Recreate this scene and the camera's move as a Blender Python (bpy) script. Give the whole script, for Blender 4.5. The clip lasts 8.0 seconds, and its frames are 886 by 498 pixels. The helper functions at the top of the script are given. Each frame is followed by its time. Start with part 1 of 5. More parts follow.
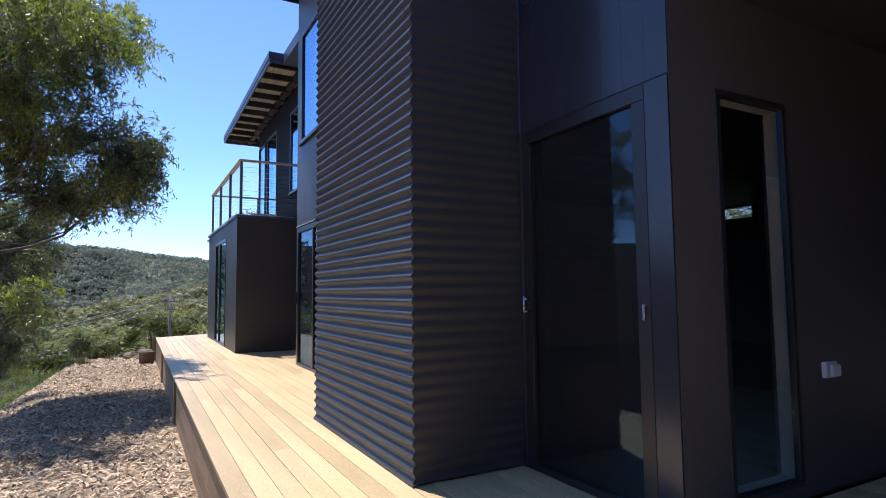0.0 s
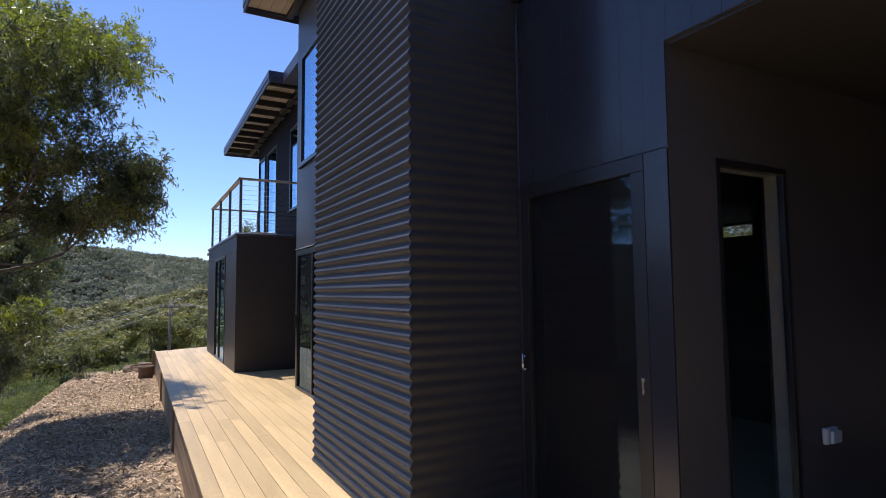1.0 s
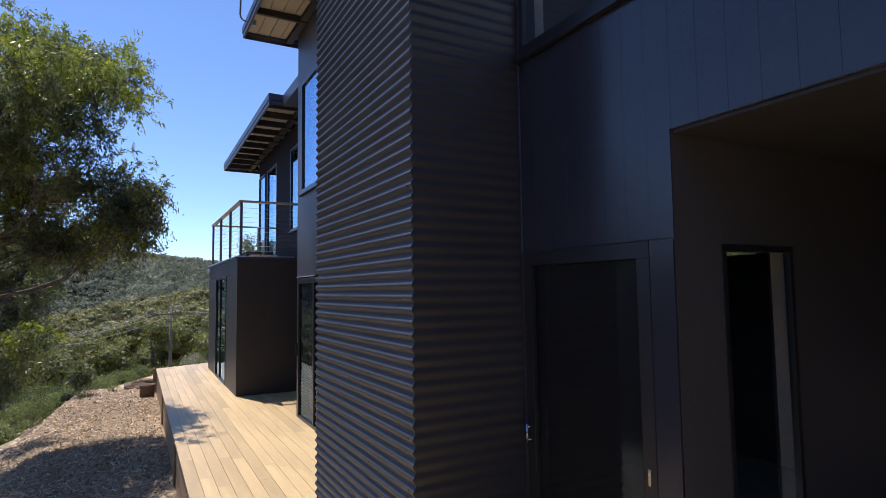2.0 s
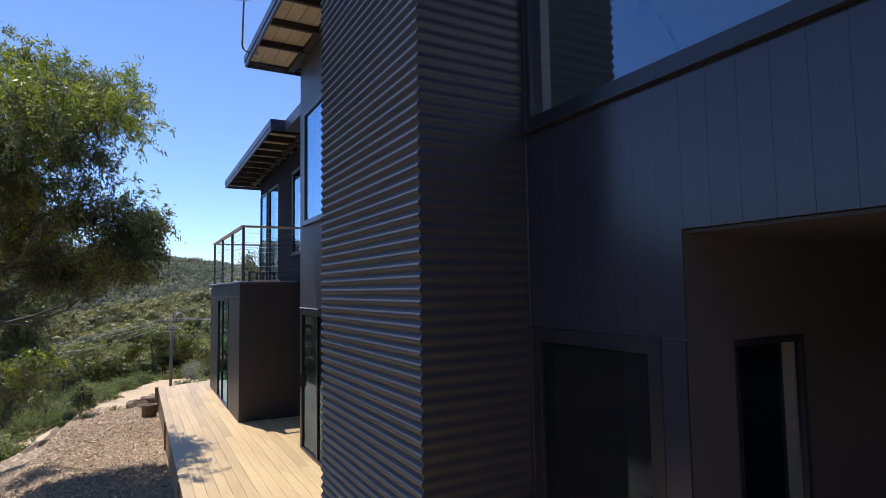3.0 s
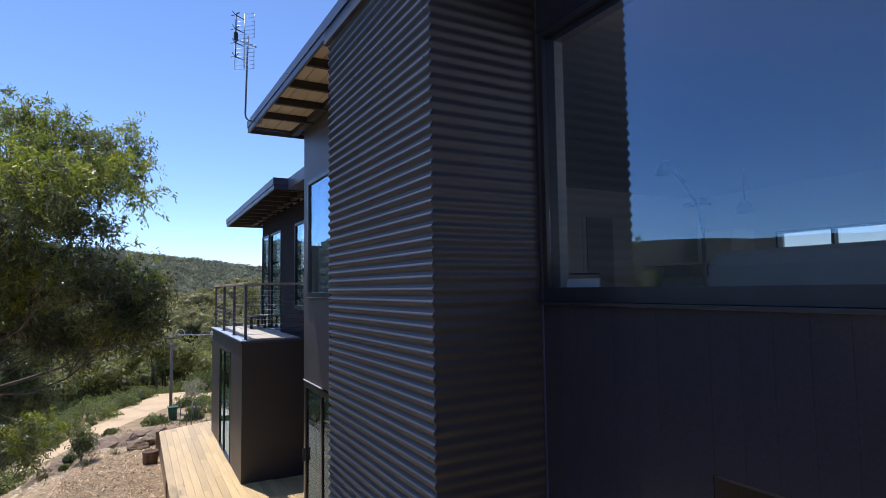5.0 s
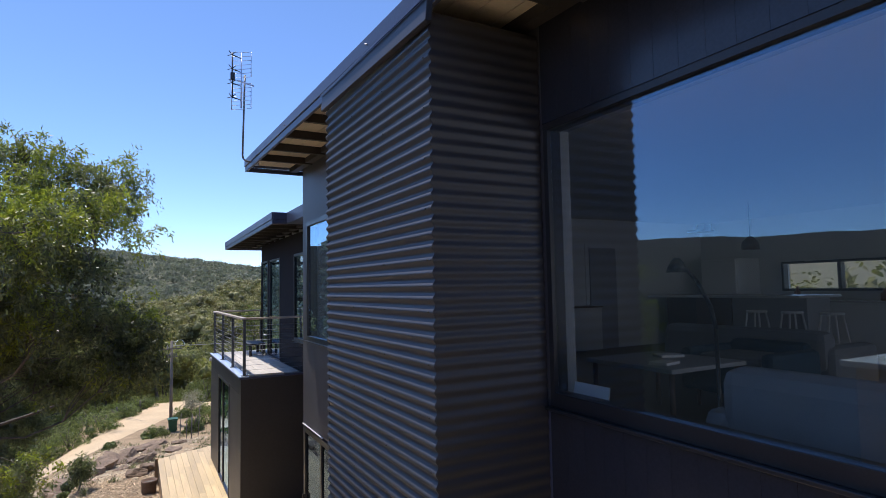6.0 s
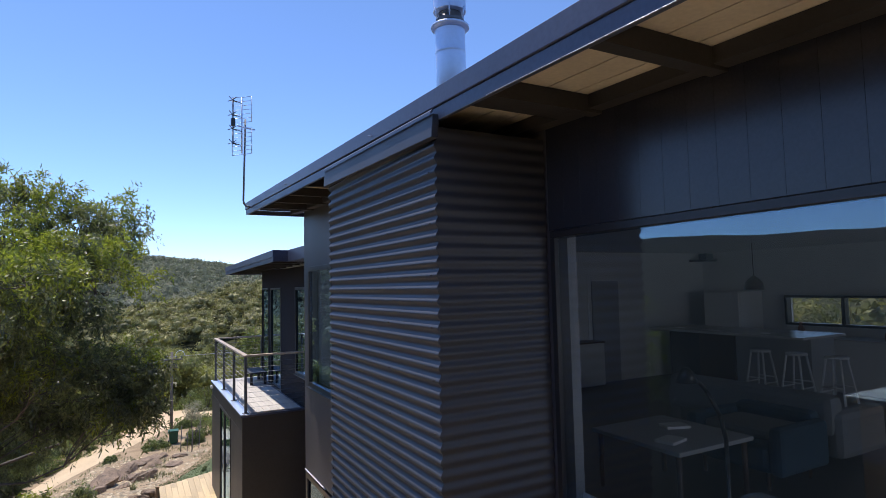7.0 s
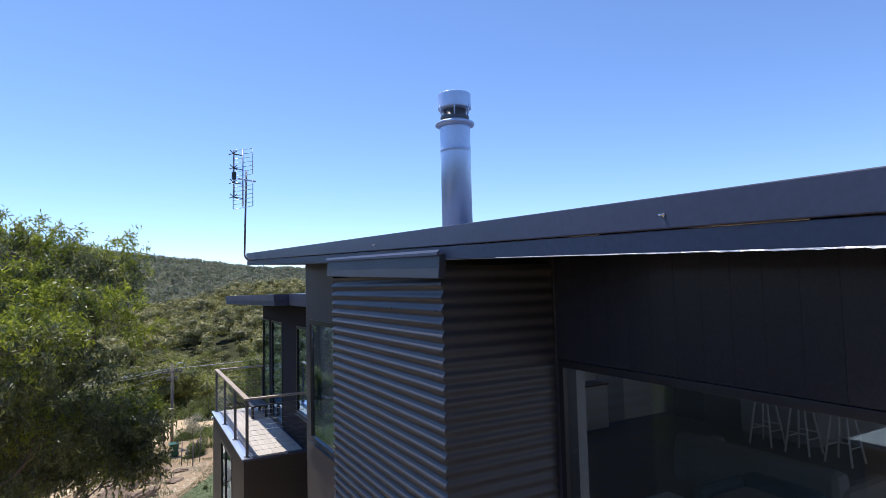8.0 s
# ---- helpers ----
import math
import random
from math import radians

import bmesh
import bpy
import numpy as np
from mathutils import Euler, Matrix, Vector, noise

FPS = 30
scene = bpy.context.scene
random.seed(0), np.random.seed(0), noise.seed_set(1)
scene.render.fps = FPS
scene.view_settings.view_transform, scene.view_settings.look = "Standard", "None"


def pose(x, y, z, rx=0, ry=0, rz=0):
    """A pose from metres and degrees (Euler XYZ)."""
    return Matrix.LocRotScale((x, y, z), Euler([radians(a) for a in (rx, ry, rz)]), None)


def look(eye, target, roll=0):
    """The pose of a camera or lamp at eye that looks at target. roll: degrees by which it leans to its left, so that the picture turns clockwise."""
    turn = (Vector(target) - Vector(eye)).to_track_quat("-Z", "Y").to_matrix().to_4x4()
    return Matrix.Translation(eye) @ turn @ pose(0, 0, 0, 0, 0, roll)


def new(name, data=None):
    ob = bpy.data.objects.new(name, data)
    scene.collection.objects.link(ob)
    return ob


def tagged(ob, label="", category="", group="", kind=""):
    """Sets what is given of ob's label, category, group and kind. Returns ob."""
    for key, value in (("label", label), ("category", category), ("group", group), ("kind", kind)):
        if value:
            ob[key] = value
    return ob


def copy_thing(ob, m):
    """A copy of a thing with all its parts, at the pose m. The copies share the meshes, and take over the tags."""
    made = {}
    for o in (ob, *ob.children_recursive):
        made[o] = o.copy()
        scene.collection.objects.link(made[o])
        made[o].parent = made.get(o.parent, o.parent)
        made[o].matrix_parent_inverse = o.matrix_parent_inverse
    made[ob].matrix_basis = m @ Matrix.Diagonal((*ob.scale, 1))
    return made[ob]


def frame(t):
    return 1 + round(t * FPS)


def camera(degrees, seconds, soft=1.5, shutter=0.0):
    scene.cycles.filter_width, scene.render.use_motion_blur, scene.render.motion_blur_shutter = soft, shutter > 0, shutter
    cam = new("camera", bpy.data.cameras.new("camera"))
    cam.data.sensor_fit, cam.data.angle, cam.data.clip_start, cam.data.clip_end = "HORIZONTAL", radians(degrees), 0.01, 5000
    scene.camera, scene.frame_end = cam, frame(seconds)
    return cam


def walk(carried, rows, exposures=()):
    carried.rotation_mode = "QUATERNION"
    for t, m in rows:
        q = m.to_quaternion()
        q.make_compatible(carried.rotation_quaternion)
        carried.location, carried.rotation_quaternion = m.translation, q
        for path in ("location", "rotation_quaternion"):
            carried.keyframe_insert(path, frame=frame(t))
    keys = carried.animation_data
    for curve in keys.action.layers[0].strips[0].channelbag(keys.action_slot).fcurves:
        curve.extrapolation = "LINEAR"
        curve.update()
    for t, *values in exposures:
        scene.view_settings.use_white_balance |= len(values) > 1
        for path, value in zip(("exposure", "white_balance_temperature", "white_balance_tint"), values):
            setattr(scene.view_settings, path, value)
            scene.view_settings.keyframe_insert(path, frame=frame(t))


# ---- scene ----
cam = camera(76.0, 8.0, soft=0.85)
PATH = [
    (0, (0.296, -0.166, 1.139), (1.246, 1.588, 1.286), -0.6),
    (0.5, (0.302, -0.175, 1.302), (1.25, 1.579, 1.451), -0.5),
    (1, (0.307, -0.178, 1.502), (1.256, 1.577, 1.65), -0.5),
    (1.5, (0.311, -0.176, 1.723), (1.259, 1.579, 1.868), -0.6),
    (3, (0.249, -0.166, 2.451), (1.197, 1.589, 2.591), -0.9),
    (3.5, (0.234, -0.162, 2.714), (1.182, 1.594, 2.853), -0.8),
    (4, (0.187, -0.172, 3.009), (1.137, 1.583, 3.147), -0.9),
    (4.5, (0.182, -0.149, 3.293), (1.132, 1.606, 3.43), -0.8),
    (6, (0.244, 0.0, 4.263), (1.193, 1.755, 4.395), -1.1),
    (6.5, (0.236, -0.002, 4.6), (1.185, 1.753, 4.73), -1.1),
    (7, (0.222, 0.015, 4.968), (1.173, 1.771, 5.096), -1.3),
    (7.5, (0.218, 0.017, 5.368), (1.167, 1.773, 5.493), -1.4),
    (8, (0.206, 0.034, 5.791), (1.157, 1.789, 5.914), -1.4),
]
walk(cam, [(t, look(eye, target, roll)) for t, eye, target, roll in PATH],
     exposures=[(0.0, 0.66, 5350, 18), (0.5, 0.37, 5700, 19), (1.0, 0.31, 5700, 19), (3.0, 0.27, 5600, 18), (8.0, 0.34, 5640, 16)])

# ---- light ----
SUN_TO = Vector((-0.36, 0.975, 2.67)).normalized()
world = bpy.data.worlds.new("sky")
scene.world = world
world.use_nodes = True
wn, wl = world.node_tree.nodes, world.node_tree.links
sky = wn.new("ShaderNodeTexSky")
sky.sky_type, sky.sun_disc = "NISHITA", False
sky.sun_elevation = math.asin(SUN_TO.z)
sky.sun_rotation = math.atan2(SUN_TO.x, SUN_TO.y)
sky.altitude, sky.air_density, sky.dust_density, sky.ozone_density = 900, 0.83, 0.0, 2.6
wl.new(sky.outputs[0], wn["Background"].inputs[0])
wn["Background"].inputs[1].default_value = 0.15
sun = new("sun", bpy.data.lights.new("sun", "SUN"))
sun.data.energy, sun.data.angle, sun.data.color = 4.5, radians(0.53), (1.0, 0.87, 0.68)
sun.matrix_world = look((0, 0, 30), Vector((0, 0, 30)) - SUN_TO)

# Fill lamp added to brighten the room, set in an unseen end-wall opening.
glow = new("window_daylight", bpy.data.lights.new("window_daylight", "AREA"))
glow.data.shape, glow.data.size, glow.data.size_y, glow.data.energy, glow.data.color = "RECTANGLE", 4.6, 2.0, 31, (0.92, 0.95, 1.0)
glow.matrix_world = look((5.8, -3.95, 4.25), (5.8, 4.0, 3.9))


# ---- materials ----
def material(name, base, rough=0.6, metal=0.0, vary=0.25, scale=3.0, grain=40.0, bump=0.15, stretch=(1, 1, 1), island=0.0,
             piece=0.0, specular=0.5, through_light=None, second=None, coat=0.0, thin=0.45):
    """A surface with stains at one scale, grain at another and a fine relief."""
    m = bpy.data.materials.new(name)
    m.use_nodes = True
    n, l = m.node_tree.nodes, m.node_tree.links
    b = n["Principled BSDF"]
    b.inputs["Roughness"].default_value, b.inputs["Metallic"].default_value = rough, metal
    b.inputs["Specular IOR Level"].default_value = specular
    b.inputs["Coat Weight"].default_value, b.inputs["Coat Roughness"].default_value = coat, 0.15
    co, mp = n.new("ShaderNodeTexCoord"), n.new("ShaderNodeMapping")
    mp.inputs["Scale"].default_value = stretch
    l.new(co.outputs["Object"], mp.inputs[0])
    big, fine = n.new("ShaderNodeTexNoise"), n.new("ShaderNodeTexNoise")
    big.inputs["Scale"].default_value, big.inputs["Detail"].default_value = scale, 4
    fine.inputs["Scale"].default_value, fine.inputs["Detail"].default_value = grain, 5
    l.new(mp.outputs[0], big.inputs["Vector"]), l.new(mp.outputs[0], fine.inputs["Vector"])
    mix = n.new("ShaderNodeMix")
    mix.data_type = "RGBA"
    lo = tuple(c * (1 - vary) for c in base)
    hi = tuple(min(1, c * (1 + vary)) for c in (second or base))
    mix.inputs[6].default_value, mix.inputs[7].default_value = (*lo, 1), (*hi, 1)
    add = n.new("ShaderNodeMath")
    add.operation = "MULTIPLY_ADD"
    add.inputs[1].default_value = 0.5
    half = n.new("ShaderNodeMath")
    half.operation = "MULTIPLY"
    half.inputs[1].default_value = 0.5
    l.new(fine.outputs[0], half.inputs[0])
    l.new(big.outputs[0], add.inputs[0]), l.new(half.outputs[0], add.inputs[2])
    ramp = n.new("ShaderNodeMapRange")
    ramp.inputs[1].default_value, ramp.inputs[2].default_value = 0.32, 0.68
    l.new(add.outputs[0], ramp.inputs[0])
    l.new(ramp.outputs[0], mix.inputs[0])
    colour = mix.outputs[2]
    if island or piece:
        source = n.new("ShaderNodeNewGeometry").outputs["Random Per Island"] if island else n.new("ShaderNodeObjectInfo").outputs["Random"]
        spread = n.new("ShaderNodeMapRange")
        k = island or piece
        spread.inputs[3].default_value, spread.inputs[4].default_value = 1 - k, 1 + k
        l.new(source, spread.inputs[0])
        tint = n.new("ShaderNodeHueSaturation")
        l.new(spread.outputs[0], tint.inputs["Value"])
        l.new(colour, tint.inputs["Color"])
        colour = tint.outputs[0]
    l.new(colour, b.inputs["Base Color"])
    rr = n.new("ShaderNodeMapRange")
    rr.inputs[3].default_value, rr.inputs[4].default_value = max(0.02, rough - 0.08), min(1, rough + 0.08)
    l.new(big.outputs[0], rr.inputs[0]), l.new(rr.outputs[0], b.inputs["Roughness"])
    if bump:
        bu = n.new("ShaderNodeBump")
        bu.inputs["Strength"].default_value, bu.inputs["Distance"].default_value = bump, 0.01
        l.new(fine.outputs[0], bu.inputs["Height"])
        l.new(bu.outputs[0], b.inputs["Normal"])
    if through_light:
        tr, ms = n.new("ShaderNodeBsdfTranslucent"), n.new("ShaderNodeMixShader")
        gain = n.new("ShaderNodeMix")
        gain.data_type, gain.blend_type = "RGBA", "MULTIPLY"
        gain.inputs[0].default_value = 1.0
        gain.inputs[7].default_value = (*through_light, 1)
        l.new(colour, gain.inputs[6])
        l.new(gain.outputs[2], tr.inputs[0])
        ms.inputs[0].default_value = thin
        l.new(b.outputs[0], ms.inputs[1]), l.new(tr.outputs[0], ms.inputs[2])
        l.new(ms.outputs[0], n["Material Output"].inputs[0])
    return m


def glass_material(name, tint=(0.91, 0.91, 0.90), least=0.115, grazing=0.95, mesh=None):
    m = bpy.data.materials.new(name)
    m.use_nodes = True
    n, l = m.node_tree.nodes, m.node_tree.links
    n.remove(n["Principled BSDF"])
    lw, po, fr, tr, gl, ms = (n.new("ShaderNode" + k) for k in ("LayerWeight", "Math", "Math", "BsdfTransparent", "BsdfGlossy", "MixShader"))
    po.operation, fr.operation = "POWER", "MULTIPLY_ADD"
    po.inputs[1].default_value = 3.0
    fr.inputs[1].default_value, fr.inputs[2].default_value = grazing, least
    lw.inputs[0].default_value = 0.5
    l.new(lw.outputs["Facing"], po.inputs[0]), l.new(po.outputs[0], fr.inputs[0])
    tr.inputs[0].default_value = (*tint, 1)
    gl.inputs["Roughness"].default_value = 0.0
    gl.inputs["Color"].default_value = (0.54, 0.76, 1.0, 1)
    l.new(fr.outputs[0], ms.inputs[0]), l.new(tr.outputs[0], ms.inputs[1]), l.new(gl.outputs[0], ms.inputs[2])
    out = ms.outputs[0]
    # The mesh colour is a grey veil: haze painted on to lift black glass.
    if mesh:
        df, mm = n.new("ShaderNodeBsdfDiffuse"), n.new("ShaderNodeMixShader")
        df.inputs[0].default_value = (*mesh, 1)
        mm.inputs[0].default_value = 0.28
        l.new(out, mm.inputs[1]), l.new(df.outputs[0], mm.inputs[2])
        out = mm.outputs[0]
    l.new(out, n["Material Output"].inputs[0])
    return m


M_STEEL = material("charcoal_colorcoated_steel", (0.021, 0.021, 0.028), 0.53, vary=0.15, scale=2, grain=60, bump=0.012, specular=1.0)
M_CLAD = material("charcoal_painted_cladding", (0.025, 0.027, 0.037), 0.2, vary=0.18, scale=1.5, grain=70, bump=0.04, piece=0.03)
M_PANEL = material("charcoal_painted_panel", (0.072, 0.070, 0.078), 0.45, vary=0.2, scale=1.2, grain=50, bump=0.05)
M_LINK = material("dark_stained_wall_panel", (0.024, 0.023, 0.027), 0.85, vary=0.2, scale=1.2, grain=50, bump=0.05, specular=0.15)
M_BLOCK = material("ebony_stained_panel", (0.035, 0.032, 0.031), 0.5, vary=0.22, scale=1.5, grain=40, bump=0.06)
M_FRAME = material("black_aluminium", (0.018, 0.018, 0.021), 0.32, vary=0.2, scale=4, grain=80, bump=0.02)
M_FOIL = material("crumpled_foil", (0.42, 0.44, 0.48), 0.35, metal=0.3, vary=0.2, scale=20, grain=80, bump=0.4)
M_FASCIA = material("slate_coated_flashing", (0.058, 0.068, 0.112), 0.4, vary=0.18, scale=1.6, grain=40, bump=0.03)
M_DECK = material("oiled_hardwood_deck", (0.50, 0.375, 0.190), 0.5, vary=0.22, scale=1.2, grain=30, bump=0.12, stretch=(6, 0.6, 6), piece=0.16, second=(0.60, 0.45, 0.232))
M_DECKSIDE = material("weathered_timber_fascia", (0.30, 0.20, 0.105), 0.7, vary=0.35, scale=2, grain=30, bump=0.2, stretch=(4, 0.8, 4), piece=0.15)
M_GREYDECK = material("bleached_balcony_timber", (0.50, 0.47, 0.42), 0.7, vary=0.18, scale=2, grain=30, bump=0.12, stretch=(6, 0.6, 6), piece=0.12)
M_RAILWOOD = material("weathered_handrail_timber", (0.40, 0.33, 0.26), 0.6, vary=0.25, scale=3, grain=40, bump=0.12)
M_POST = material("grey_powdercoated_steel", (0.12, 0.12, 0.125), 0.45, vary=0.15, scale=6, grain=60, bump=0.03)
M_WIRE = material("stainless_wire", (0.36, 0.36, 0.37), 0.5, metal=1.0, vary=0.1, scale=8, grain=60, bump=0)
M_GALV = material("galvanised_steel", (0.60, 0.69, 0.86), 0.38, metal=0.6, vary=0.05, scale=6, grain=30, bump=0.03)
M_LINING = material("cream_eave_lining", (0.52, 0.46, 0.35), 0.65, vary=0.12, scale=2, grain=40, bump=0.06, piece=0.05)
M_RAFTER = material("dark_stained_rafter", (0.030, 0.028, 0.028), 0.6, vary=0.25, scale=3, grain=40, bump=0.1)
M_WHITE = material("white_painted_plaster", (0.74, 0.74, 0.72), 0.6, vary=0.05, scale=1.5, grain=60, bump=0.03)
M_GREYWALL = material("grey_plaster", (0.42, 0.43, 0.44), 0.6, vary=0.06, scale=1.5, grain=60, bump=0.03)
M_FLOOR = material("dark_timber_floor", (0.07, 0.045, 0.03), 0.35, vary=0.25, scale=1.5, grain=30, bump=0.05, stretch=(4, 0.5, 4))
M_DARKWOOD = material("dark_walnut", (0.07, 0.035, 0.022), 0.4, vary=0.3, scale=2, grain=40, bump=0.06, stretch=(1, 5, 5))
M_EBONY = material("near_black_veneer", (0.02, 0.014, 0.012), 0.4, vary=0.3, scale=2, grain=40, bump=0.05, stretch=(1, 5, 5))
M_STONETOP = material("white_stone_benchtop", (0.66, 0.66, 0.64), 0.25, vary=0.06, scale=4, grain=60, bump=0)
M_FABRIC = material("grey_upholstery", (0.25, 0.26, 0.27), 0.85, vary=0.1, scale=5, grain=120, bump=0.2)
M_BLUEFAB = material("deep_blue_upholstery", (0.03, 0.07, 0.11), 0.85, vary=0.15, scale=5, grain=120, bump=0.2)
M_BARK = material("grey_brown_bark", (0.13, 0.11, 0.092), 0.9, vary=0.45, scale=3, grain=18, bump=0.6, stretch=(3, 3, 0.8))
M_LEAF = material("gum_leaf", (0.094, 0.108, 0.072), 0.43, vary=0.35, scale=0.9, grain=3, bump=0, island=0.45, second=(0.155, 0.165, 0.070), through_light=(1.4, 1.5, 0.8), thin=0.5, specular=1.0)
# Yellower young leaf; the sunlit look of crown tops is in its colour too.
M_SUNSHOOT = material("sunlit_young_leaf", (0.125, 0.155, 0.032), 0.42, vary=0.3, scale=0.9, grain=4, bump=0, island=0.35, second=(0.26, 0.28, 0.046), through_light=(1.5, 1.6, 0.7))
M_FOREST = material("bushland_foliage", (0.145, 0.135, 0.060), 0.7, vary=0.45, scale=0.14, grain=0.35, bump=0, island=0.22, second=(0.315, 0.285, 0.125), through_light=(1.1, 1.25, 0.6), thin=0.28)
M_BUSH = material("near_bush_foliage", (0.120, 0.124, 0.046), 0.65, vary=0.45, scale=0.16, grain=0.5, bump=0, island=0.28, second=(0.25, 0.245, 0.085), through_light=(1.2, 1.3, 0.65), thin=0.35)
# Pale, greyed far foliage: distance haze is put into the base colour.
M_HILL = material("hazed_hill_foliage", (0.185, 0.19, 0.14), 0.8, vary=0.3, scale=0.03, grain=0.12, bump=0, island=0.15, second=(0.235, 0.24, 0.17), through_light=(0.9, 1.0, 0.8), thin=0.4)
M_STONE = material("beige_gravel_stone", (0.37, 0.305, 0.20), 0.9, vary=0.3, scale=4, grain=20, bump=0.1, island=0.5)
M_SHRUB = material("shrub_leaf", (0.15, 0.175, 0.066), 0.6, vary=0.3, scale=1.0, grain=8, bump=0, island=0.45, through_light=(1.4, 1.5, 0.8))
M_PALE = material("silvery_leaf", (0.36, 0.35, 0.26), 0.6, vary=0.25, scale=2.0, grain=8, bump=0, island=0.3, through_light=(1.0, 1.0, 0.8))
M_STRAW = material("strappy_leaf", (0.21, 0.22, 0.09), 0.6, vary=0.3, scale=2.0, grain=8, bump=0, island=0.4)
M_ROCK = material("sandstone_boulder", (0.20, 0.142, 0.092), 0.88, vary=0.6, scale=3.0, grain=16, bump=0.9)
M_CHIP = material("bark_chip", (0.44, 0.335, 0.22), 0.85, vary=0.3, scale=3, grain=20, bump=0.1, island=0.75)
M_ROAD = material("yellow_gravel_road", (0.55, 0.42, 0.25), 0.9, vary=0.16, scale=0.5, grain=10, bump=0.2)
M_LAWN = material("lawn_grass", (0.105, 0.135, 0.045), 0.85, vary=0.3, scale=2, grain=30, bump=0.3)
M_POLE = material("weathered_power_pole", (0.16, 0.14, 0.12), 0.85, vary=0.3, scale=2, grain=20, bump=0.3, stretch=(3, 3, 0.5))
M_CABLE = material("pale_cable", (0.42, 0.42, 0.42), 0.5, vary=0.1, scale=2, grain=20, bump=0)
M_GREEN = material("green_plastic", (0.012, 0.085, 0.045), 0.45, vary=0.2, scale=4, grain=40, bump=0.03)
M_TERRA = material("terracotta", (0.25, 0.12, 0.075), 0.8, vary=0.3, scale=6, grain=40, bump=0.15)
M_POT = material("weathered_brown_pot", (0.17, 0.115, 0.085), 0.85, vary=0.4, scale=6, grain=40, bump=0.2)
M_OUTLET = material("pale_grey_plastic", (0.62, 0.63, 0.66), 0.4, vary=0.05, scale=8, grain=60, bump=0)
M_PAPER = material("white_paper", (0.80, 0.80, 0.80), 0.6, vary=0.04, scale=8, grain=60, bump=0)
M_GLASS = glass_material("window_glass")
M_CHROME = material("brushed_chrome", (0.6, 0.6, 0.6), 0.25, metal=1.0, vary=0.05, scale=8, grain=60, bump=0)


# Dim door glass, its blacks raised by a diffuse haze colour.
M_DOORGLASS = glass_material("lifted_door_glass", (0.60, 0.58, 0.55), 0.06, 0.60, (0.034, 0.030, 0.027))


def ground_material():
    """Bark mulch round the house, dry bush floor beyond."""
    m = material("mulch_and_bush_floor", (0.32, 0.242, 0.150), 0.9, vary=0.4, scale=0.8, grain=28, bump=0.9, specular=0.05)
    n, l = m.node_tree.nodes, m.node_tree.links
    b = n["Principled BSDF"]
    pale = b.inputs["Base Color"].links[0].from_socket
    green = n.new("ShaderNodeTexNoise")
    green.inputs["Scale"].default_value, green.inputs["Detail"].default_value = 0.25, 6
    co = n["Texture Coordinate"]
    l.new(co.outputs["Object"], green.inputs["Vector"])
    olive = n.new("ShaderNodeMix")
    olive.data_type = "RGBA"
    olive.inputs[6].default_value, olive.inputs[7].default_value = (0.034, 0.040, 0.019, 1), (0.062, 0.064, 0.032, 1)
    l.new(green.outputs[0], olive.inputs[0])
    sep, rng = n.new("ShaderNodeSeparateXYZ"), n.new("ShaderNodeMapRange")
    dist = n.new("ShaderNodeVectorMath")
    dist.operation = "DISTANCE"
    dist.inputs[1].default_value = (2, 17, 0)
    l.new(co.outputs["Object"], dist.inputs[0])
    rng.inputs[1].default_value, rng.inputs[2].default_value = 26.5, 31.0
    l.new(dist.outputs["Value"], rng.inputs[0])
    l.new(co.outputs["Object"], sep.inputs[0])
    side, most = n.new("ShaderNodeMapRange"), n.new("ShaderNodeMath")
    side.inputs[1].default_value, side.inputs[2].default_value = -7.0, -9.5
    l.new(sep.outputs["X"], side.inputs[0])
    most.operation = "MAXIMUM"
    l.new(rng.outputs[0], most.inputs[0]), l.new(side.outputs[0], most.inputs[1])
    # West litter kept near black close by: tree shade put into its colour.
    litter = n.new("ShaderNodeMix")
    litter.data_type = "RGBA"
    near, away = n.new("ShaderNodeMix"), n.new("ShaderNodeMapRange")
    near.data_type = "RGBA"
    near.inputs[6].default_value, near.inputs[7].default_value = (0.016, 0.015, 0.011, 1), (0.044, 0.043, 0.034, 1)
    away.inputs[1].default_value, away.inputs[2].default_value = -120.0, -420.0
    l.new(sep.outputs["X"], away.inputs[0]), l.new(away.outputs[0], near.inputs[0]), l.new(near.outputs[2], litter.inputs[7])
    # Far ground also turns paler with distance, haze painted into it.
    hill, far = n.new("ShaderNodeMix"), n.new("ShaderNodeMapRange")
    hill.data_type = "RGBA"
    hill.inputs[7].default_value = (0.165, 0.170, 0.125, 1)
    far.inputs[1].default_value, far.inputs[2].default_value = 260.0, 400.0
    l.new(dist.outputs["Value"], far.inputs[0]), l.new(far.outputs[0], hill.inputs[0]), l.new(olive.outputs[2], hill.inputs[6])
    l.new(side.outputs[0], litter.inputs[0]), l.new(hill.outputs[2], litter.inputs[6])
    full = n.new("ShaderNodeMix")
    full.data_type = "RGBA"
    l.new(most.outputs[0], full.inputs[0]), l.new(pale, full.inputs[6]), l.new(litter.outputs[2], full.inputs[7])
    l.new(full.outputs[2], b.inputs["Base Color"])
    return m


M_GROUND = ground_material()


